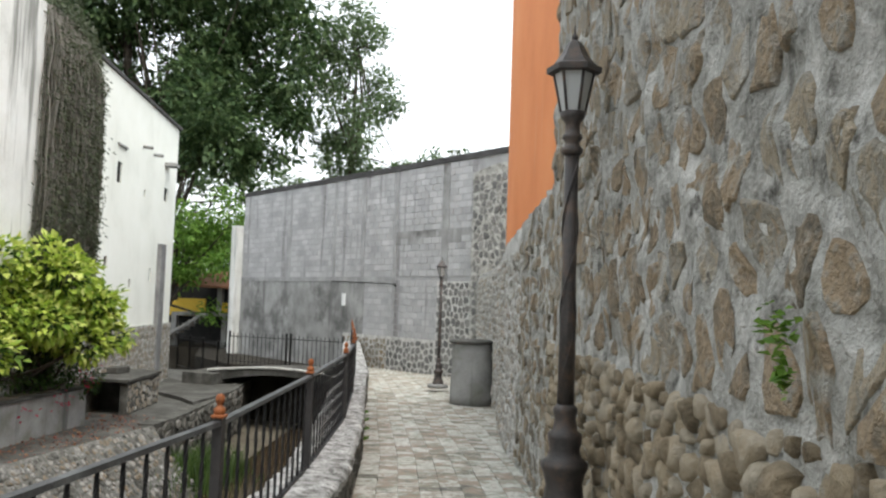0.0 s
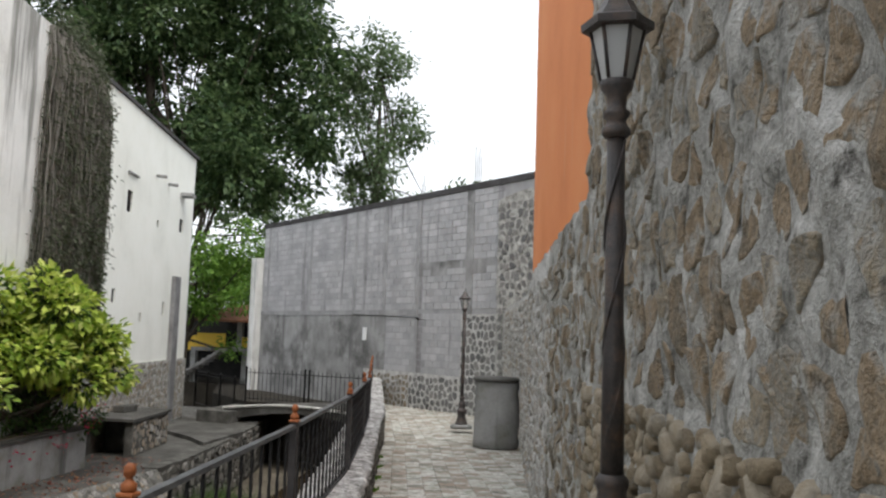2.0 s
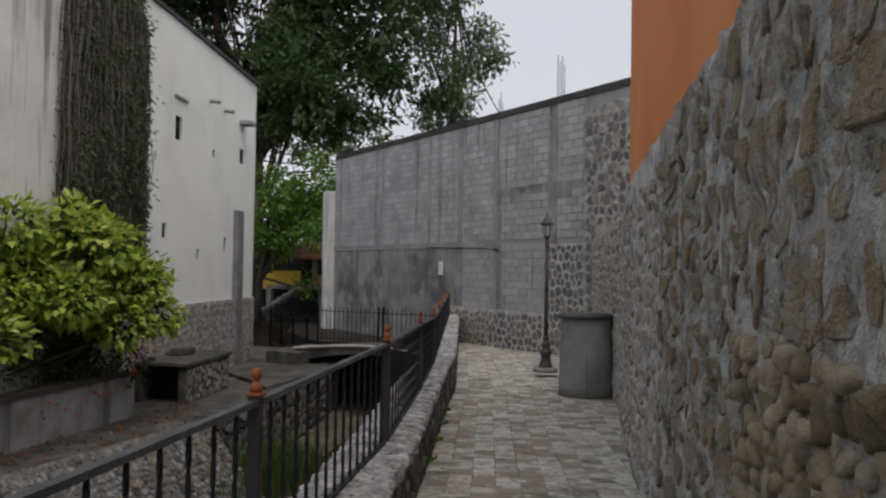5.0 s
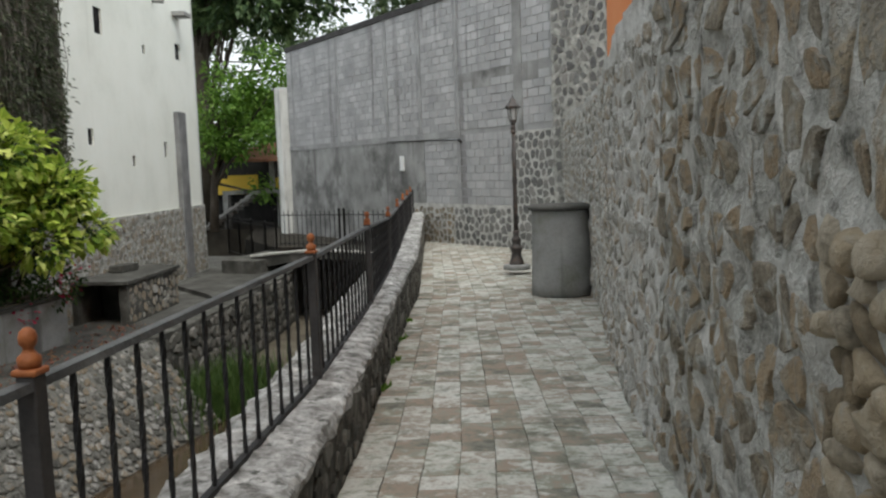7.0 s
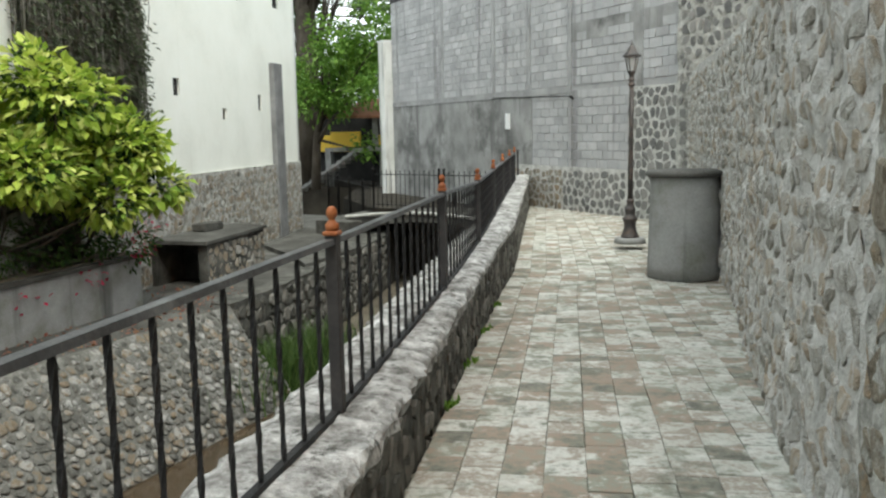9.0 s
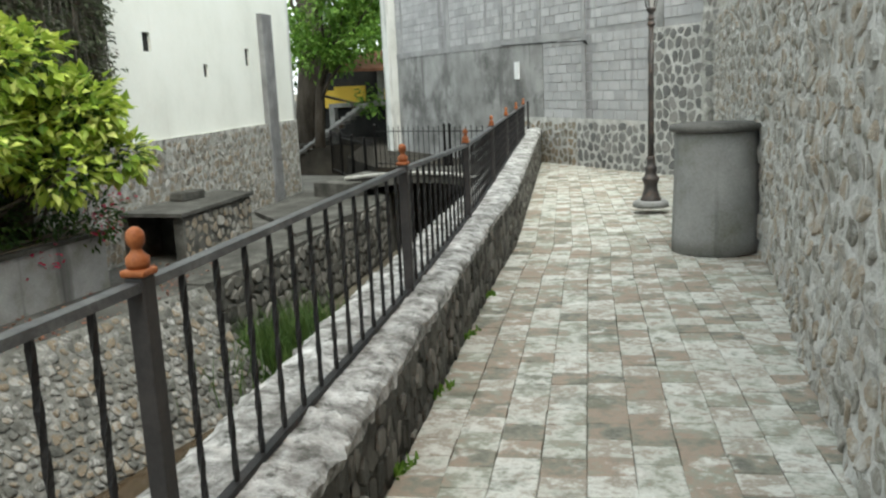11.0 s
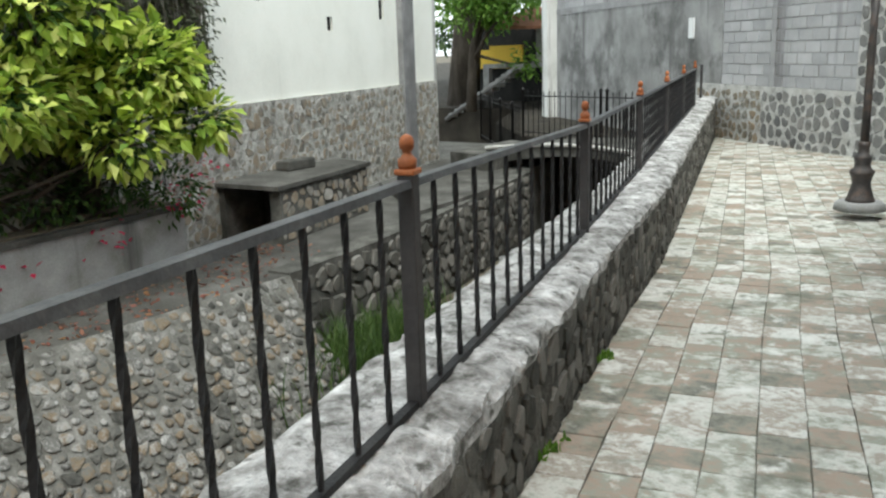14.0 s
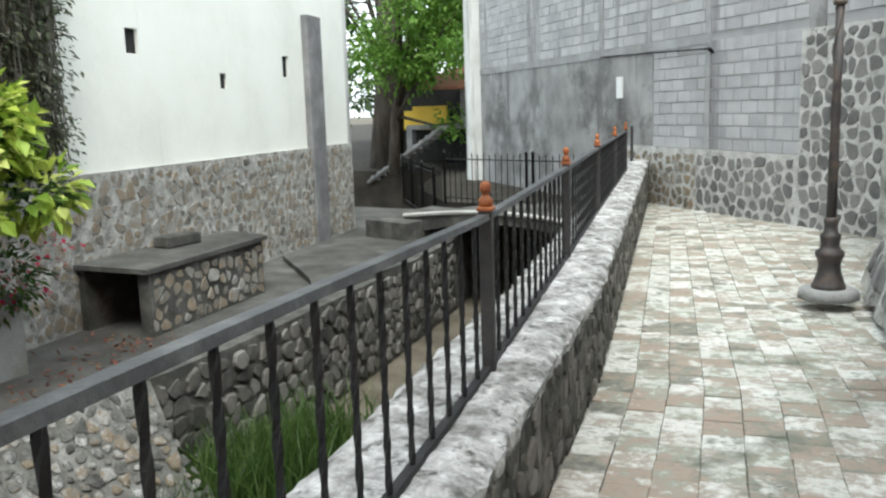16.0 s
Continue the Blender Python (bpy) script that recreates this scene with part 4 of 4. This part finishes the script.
for i in range(26):
    y, z = 17.35 + rc.random() * .3, rc.uniform(1.2, 6.2)
    pts = [h_at(hu(y), z, .05)]
    for k in range(6):
        y += rc.uniform(0, .14)
        z += rc.gauss(-.06, .13)
        pts.append(h_at(hu(y), z, .03 + rc.random() * .05))
        if z < 3.4:
            for _ in range(7):
                sp.append((pts[-1] + Vector((rc.gauss(0, .05), rc.gauss(0, .12), rc.gauss(0, .12))), HOUSE_N))
    st.append((pts, [.012] * 7))
under(tagged(tubes("stem", st, M_VINE, None, 4), kind="stuff"), creeper)
under(leaves("foliage", sp, .1, M_IVY, rc, None, .7), creeper)

def tree(name, base, trunk, limbs, clumps, n, size, mat, seed, label, spread=1.0):
    """Trunk and limbs as tapering tubes; the crown as clumps of small leaves at limb ends."""
    r = random.Random(seed)
    base, size = away(base), size * FAR
    trunk = ([away(p) for p in trunk[0]], [q * FAR for q in trunk[1]])
    limbs = [([away(p) for p in pts], [q * FAR for q in rad]) for pts, rad in limbs]
    clumps = [(away(c), q * FAR) for c, q in clumps]
    top = empty(name, Matrix.Translation(base))
    tagged(top, label, "tree")
    bpy.context.view_layer.update()
    tubes_ = [([Vector(p) for p in trunk[0]], trunk[1])]
    for pts, rad in limbs:
        tubes_.append(([Vector(p) for p in pts], rad))
    for c in clumps[::2]:
        e = Vector(c[0])
        s0 = Vector(r.choice(trunk[0][1:]))
        tubes_.append(([s0, s0.lerp(e, .5) + Vector((r.gauss(0, .3), 0, r.gauss(0, .3))), e], [.06, .04, .012]))
    under(tubes("trunk", tubes_, M_BARK, None, 8), top)
    spots = []
    tot = sum(c[1] ** 2 for c in clumps)
    for c, rad in clumps:
        c = Vector(c)
        for _ in range(max(5, int(n * rad * rad / tot / 7))):
            v = Vector((r.gauss(0, 1), r.gauss(0, 1), r.gauss(0, 1))).normalized() * r.uniform(.35, 1) * (1 + .35 * noise.noise(c * .7 + Vector((r.random() * 3, 0, 0))))
            q = c + Vector((v.x * rad, v.y * rad, v.z * rad * .7))
            for _ in range(7):
                spots.append((q + Vector((r.gauss(0, .22), r.gauss(0, .22), r.gauss(0, .16))) * spread, v))
    under(leaves("foliage", spots, size, mat, r, None, .35, .5), top)
    return top
rt = random.Random(31)
cl = []
for i in range(120):
    a, f = rt.uniform(0, 2 * math.pi), math.sqrt(rt.random())
    x = -17.5 + 7.3 * f * math.cos(a)
    z = 12.4 + 6.8 * f * math.sin(a)
    if z < 6.8 + .25 * abs(x + 14):
        z += 2.2
    cl.append(((x, 34 + rt.uniform(-3.5, 3), z), rt.uniform(1.0, 1.9)))
for x, y, z, q in ((-14.6, 31, 6.9, 1.1), (-13.2, 32, 7.0, 1.2), (-12, 33, 7.4, 1.1), (-15.8, 32, 7.5, 1.2), (-11.2, 33, 9, 1.3), (-22, 33, 16.5, 2), (-24.5, 33, 15.5, 2), (-26, 33, 17.5, 2), (-20.5, 33, 18.5, 1.8)):
    cl.append(((x, y, z), q))
tree("great_tree", (-15.9, 31, -1), ([(-15.9, 31, -1), (-15.7, 31.2, 2.5), (-16.2, 32, 5.5), (-17, 33, 8.5)], [.55, .42, .36, .28]),
     [([(-17, 33, 8.5), (-18.6, 33, 11), (-18.9, 33, 14), (-18, 33, 17)], [.26, .2, .15, .05]), ([(-16.2, 32, 5.5), (-14.8, 32.5, 8), (-13, 33, 10)], [.24, .16, .05]), ([(-15.7, 31.2, 2.8), (-14.4, 30.6, 3.4), (-13.2, 30.2, 2.7)], [.16, .1, .04])],
     cl, 70000, .32, M_CANOPY, 1, "great dark-green broadleaf tree with spreading limbs behind the house")
cl2 = []
for i in range(34):
    z = rt.uniform(7, 15)
    k = 1.9 * (1 - abs(z - 11) / 6)
    cl2.append(((-9.9 + rt.uniform(-k, k), 37 + rt.uniform(-1.5, 1.5), z), rt.uniform(.45, .85)))
for i in range(14):
    cl2.append(((-7.5 + rt.uniform(-2.5, 1.6), 40, rt.uniform(6.4, 7.8)), rt.uniform(.5, .8)))
tree("slender_tree", (-9.5, 37, -.4), ([(-9.9, 37, -.4), (-9.9, 37, 4), (-9.8, 37, 8), (-9.7, 37, 13)], [.25, .2, .13, .05]), [], cl2, 12000, .22, M_CANOPY2, 2, "slender pale-leaved tree behind the block wall", 1.3)
cl3 = [((-13.4 + rt.gauss(0, .9), 29.3 + rt.gauss(0, .6), 3.6 + rt.gauss(0, .8)), rt.uniform(.4, .75)) for i in range(26)]
tree("young_tree", (-14.3, 29.2, -.4), ([(-14.3, 29.2, -.4), (-14.2, 29.2, 1.2), (-13.9, 29.2, 2.6)], [.17, .12, .07]), [([(-14.2, 29.2, 1.0), (-13.6, 29.1, 1.8), (-12.9, 29, 2.3)], [.07, .05, .02])], cl3, 8000, .18, M_BRIGHT, 3, "young bright-green tree in the gap beside the house")
far_cl = [((-50 + 1.6 * i + rt.gauss(0, .5), 46 + rt.uniform(-2, 2), rt.uniform(1, 9)), rt.uniform(1.4, 2.4)) for i in range(34) for _ in (0, 1)]
tree("far_trees", (-18, 46, -.4), ([(-18, 46, -.4), (-18, 46, 4), (-18.2, 46, 7)], [.3, .25, .1]), [], far_cl, 42000, .34, M_CANOPY, 5, "dense green trees far behind the wall")

# grass by the canal wall, small weeds
def grass(name, c, rx, ry, n, h, seed, label, turn=None):
    r = random.Random(seed)
    vs, fs = [], []
    for _ in range(n):
        p = Vector(c) + Vector((r.gauss(0, rx), r.gauss(0, ry), 0))
        a, L = r.uniform(0, 6.28), h * r.uniform(.4, 1.2)
        s = Vector((math.cos(a), math.sin(a), 0)) * .012
        b = Vector((r.gauss(0, .3), r.gauss(0, .3), 0)) * L
        o = len(vs)
        vs += [p - s, p + s, p + b * .4 + Vector((0, 0, L * .65)) + s * .6, p + b * .4 + Vector((0, 0, L * .65)) - s * .6, p + b + Vector((0, 0, L))]
        fs += [(o, o + 1, o + 2, o + 3), (o + 3, o + 2, o + 4)]
    return tagged(mesh(name, vs, fs, M_GRASS if h > .2 else M_BRIGHT), label, "grass", kind="stuff")
grass("canal_grass", (-7.25, 17.6, -2.64), .35, .75, 2600, .75, 1, "tall green grass on the canal bed by the wall")
for i, (x, y) in enumerate(((-2.34, 13.95), (-1.72, 11.7), (-2.0, 12.8), (-1.5, 10.7))):
    grass("weed", (FOOT.x_at_y(y) + .03, y, floor_z(y) - .01), .018, .06, 40, .045, 40 + i, "small green weed in the joint by the parapet")
wl_ = []
for _ in range(60):
    wl_.append((WALL.at(WALL.u_at_y(1.76) + rc.gauss(0, .03), 1.54 + rc.gauss(0, .035), .05 + rc.random() * .06), Vector((-1, 0, .2))))
for _ in range(30):
    wl_.append((WALL.at(WALL.u_at_y(1.76) + rc.gauss(0, .012), 1.44 + rc.gauss(0, .02), .05 + rc.random() * .03), Vector((-1, 0, .2))))
tagged(leaves("wall_plant", wl_, .03, M_BRIGHT, rc, None, .2, .8), "small green plant growing out of the stone wall", "plant")

# ---------------------------------------------------------------- dark open shed behind the bridge
shed = empty("shed", pose(*away((-13.2, 30.5, -.4))))
tagged(shed, "open two-storey shed with yellow balcony, stair and tiled roof", "shed")
bpy.context.view_layer.update()
def sb(name, lo, hi, mat, bevel=.01):
    return under(box(name, away(lo), away(hi), mat, None, bevel), shed)
sb("deck", (-14.4, 30, .78), (-12.1, 33, .9), M_CEMENT)
sb("yellow_balustrade", (-14.2, 30.05, .93), (-13.1, 30.15, 1.42), M_YELLOW)
sb("yellow_panel", (-12.5, 30.05, .93), (-12.2, 30.15, 1.3), M_YELLOW)
sb("yellow_wall", (-17.2, 32.8, .7), (-14.8, 33, 1.3), M_YELLOW)
for x in (-12.28, -14.3):
    sb("column", (x - .1, 30, -.5), (x + .1, 30.2, .78), M_CEMENT)
sb("upper_column", (-12.62, 30.02, .9), (-12.42, 30.22, 2.0), M_CEMENT)
# both walls near-black: the shed's unlit interior is put into their colour
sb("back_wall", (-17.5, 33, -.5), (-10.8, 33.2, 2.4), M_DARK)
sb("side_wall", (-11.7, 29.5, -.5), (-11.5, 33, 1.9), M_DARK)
sb("red_post", (-11.75, 29.3, .2), (-11.55, 29.5, 1.7), M_RED)
for i in range(12):
    f = i / 11
    sb("step", (-15.4 + 2.3 * f, 29.6, -.62 + 1.38 * f), (-15.1 + 2.3 * f, 30, -.5 + 1.38 * f), M_CEMENT, .005)
under(tubes("stringer", [([away((-15.5, 29.58, -.7)), away((-13.0, 29.58, .8))], [.09, .09])], M_BEAM, None, 4), shed)
roof = under(mesh("roof", [away(p) for p in ((-14.4, 29.7, 1.95), (-11.7, 29.7, 1.9), (-12.4, 31.5, 2.5), (-13.6, 31.5, 2.5), (-14.4, 33.3, 1.95), (-11.7, 33.3, 1.9), (-14.4, 29.7, 1.87), (-11.7, 29.7, 1.82))], [(0, 1, 2, 3), (3, 2, 5, 4), (0, 3, 4), (1, 5, 2), (0, 6, 7, 1)], M_ROOF), shed)

# ---------------------------------------------------------------- pieces of walls and pavement
rw = random.Random(17)
def wall_place(u, v, w):
    p = WALL.at(u, v, 0)
    return WALL.at(u, v, w + .04 * noise.fractal(p * 4, 1, 2, 3))
# big field stones in the tall part
uA, uB = WALL.u_at_y(-1), U_TALL
stone_field(cells(uA, uB, 1.3, 6.1, .27, rw, .85), (.5, 1.02), (.0, .015), rw, wall_place, M_OCHRESTONE, wall_tall, near=lambda u, v: u > WALL.u_at_y(1.5) and v < 4.5, limit=300)
# rounded cobbles at its foot
stone_field(cells(uA, uB, -.2, 1.3, .1, rw, 1.25), (.55, 1.12), (.008, .05), rw, wall_place, M_RIVER, wall_tall, "cobble", near=lambda u, v: u > WALL.u_at_y(3.0), limit=290)
# lower wall
stone_field([c for c in cells(U_TALL, U_PALE, -.15, 2.55, .2, rw) if c[1] < low_top(c[0]) - .12], (.45, .96), (.0, .02), rw, wall_place, M_STONE, wall_mid, near=lambda u, v: True, limit=150)
stone_field(cells(U_PALE, WALL.length - .05, -.4, 2.25, .15, rw), (.5, .9), (.0, .02), rw, wall_place, M_PALESTONE, wall_low, near=lambda u, v: u < WALL.u_at_y(13), limit=150)
stone_field(cells(10.2, 16.75, .02, 1.84, .13, rw), (.45, 1.0), (-.002, .022), rw, bank_place, M_BANK, bank, "cobble", near=lambda u, v: u > 13.2, limit=290)
stone_field(cells(1, 10.2, .02, 1.84, .14, rw), (.45, 1.0), (-.002, .022), rw, bank_place, M_BANK, bank, "cobble")
cu0, cu1 = CANAL_L2.length - 9, CANAL_L2.length - .05
stone_field(cells(cu0, cu1, -2.6, -1.28, .24, rw), (.65, .9), (.015, .05), rw, lambda u, v, w: CANAL_L2.at(u, v, .05 + w), M_DAMPSTONE, canal_wall, near=lambda u, v: True, limit=220)
stone_field([(c[0], c[1], c[2]) for c in cells(0.05, 2.8, .05, 1.0, .22, rw)], (.7, .92), (.02, .05), rw,
            lambda u, v, w: Vector((-1.5 - .4 * max(0, u - .4) / 2.2 + v * .45 - w * .6, 16.9 + u, -.3 + v * 1.05 + w * .4)), M_GREYSTONE, buttress, near=lambda u, v: True, limit=60)

# square clay tiles, laid in columns along the parapet
TS = .2
tile_me = []
for k in range(6):
    g, h, b = TS / 2 - .0016, .009, .005
    c = [[(-g, -g), (g, -g), (g, g), (-g, g)][q] for q in range(4)]
    jv = [(x + rw.uniform(-.003, .003), y + rw.uniform(-.003, .003)) for x, y in c]
    v = [(x, y, -.03) for x, y in jv] + [(x, y, h - .004) for x, y in jv] + [(x * (1 - b / g), y * (1 - b / g), h + rw.uniform(-.002, .001)) for x, y in jv]
    me = bpy.data.meshes.new("tile")
    me.from_pydata(v, [], [(0, 1, 5, 4), (1, 2, 6, 5), (2, 3, 7, 6), (3, 0, 4, 7), (4, 5, 9, 8), (5, 6, 10, 9), (6, 7, 11, 10), (7, 4, 8, 11), (8, 9, 10, 11)])
    me.materials.append(M_TILE)
    tile_me.append(me)
sv, sf, parts = [], [], 0
for col in range(-2, 16):
    u = rw.uniform(0, TS)
    while u < FOOT.length + .5:
        uu = min(u, FOOT.length - .01)
        p = FOOT.at(uu, 0, -(col + .5) * TS - .02)
        if u > FOOT.length - .01:
            e = FOOT.d[-1]
            p = p + Vector((e.x, e.y, 0)) * (u - uu)
        q = FOOT.at(min(uu + .1, FOOT.length), 0, -(col + .5) * TS - .02)
        d = FOOT.d[0]
        for i in range(len(FOOT.d)):
            if FOOT.s[i] <= uu:
                d = FOOT.d[i]
        u += TS
        lim = WALL.x_at_y(min(p.y, 23.6)) + .12 if p.y < 23.6 else 1
        if col < 0 or p.x > lim or p.y < -3:
            continue
        if (p - g_at(gu(-4), 0, 0)).dot(Vector((gd.y, -gd.x, 0))) < 0.02:
            continue
        me = tile_me[rw.randrange(6)]
        slope = -.028 if p.y < 14 else -.02
        m = Matrix.Translation((p.x, p.y, floor_z(p.y) - .012 + rw.uniform(-.003, .003))) @ Euler((math.atan(slope) + rw.gauss(0, .006), rw.gauss(0, .008), math.atan2(d.y, d.x) - math.pi / 2 + rw.gauss(0, .01))).to_matrix().to_4x4()
        if parts < 300 and 11.6 < p.y < 16.2:
            ob = new("tile", me)
            ob.parent = path_floor
            ob.matrix_world = m
            parts += 1
        else:
            o = len(sv)
            sv += [m @ w.co for w in me.vertices]
            sf += [tuple(i + o for i in f.vertices) for f in me.polygons]
tagged(mesh("tiles", sv, sf, M_TILE, path_floor), kind="stuff")
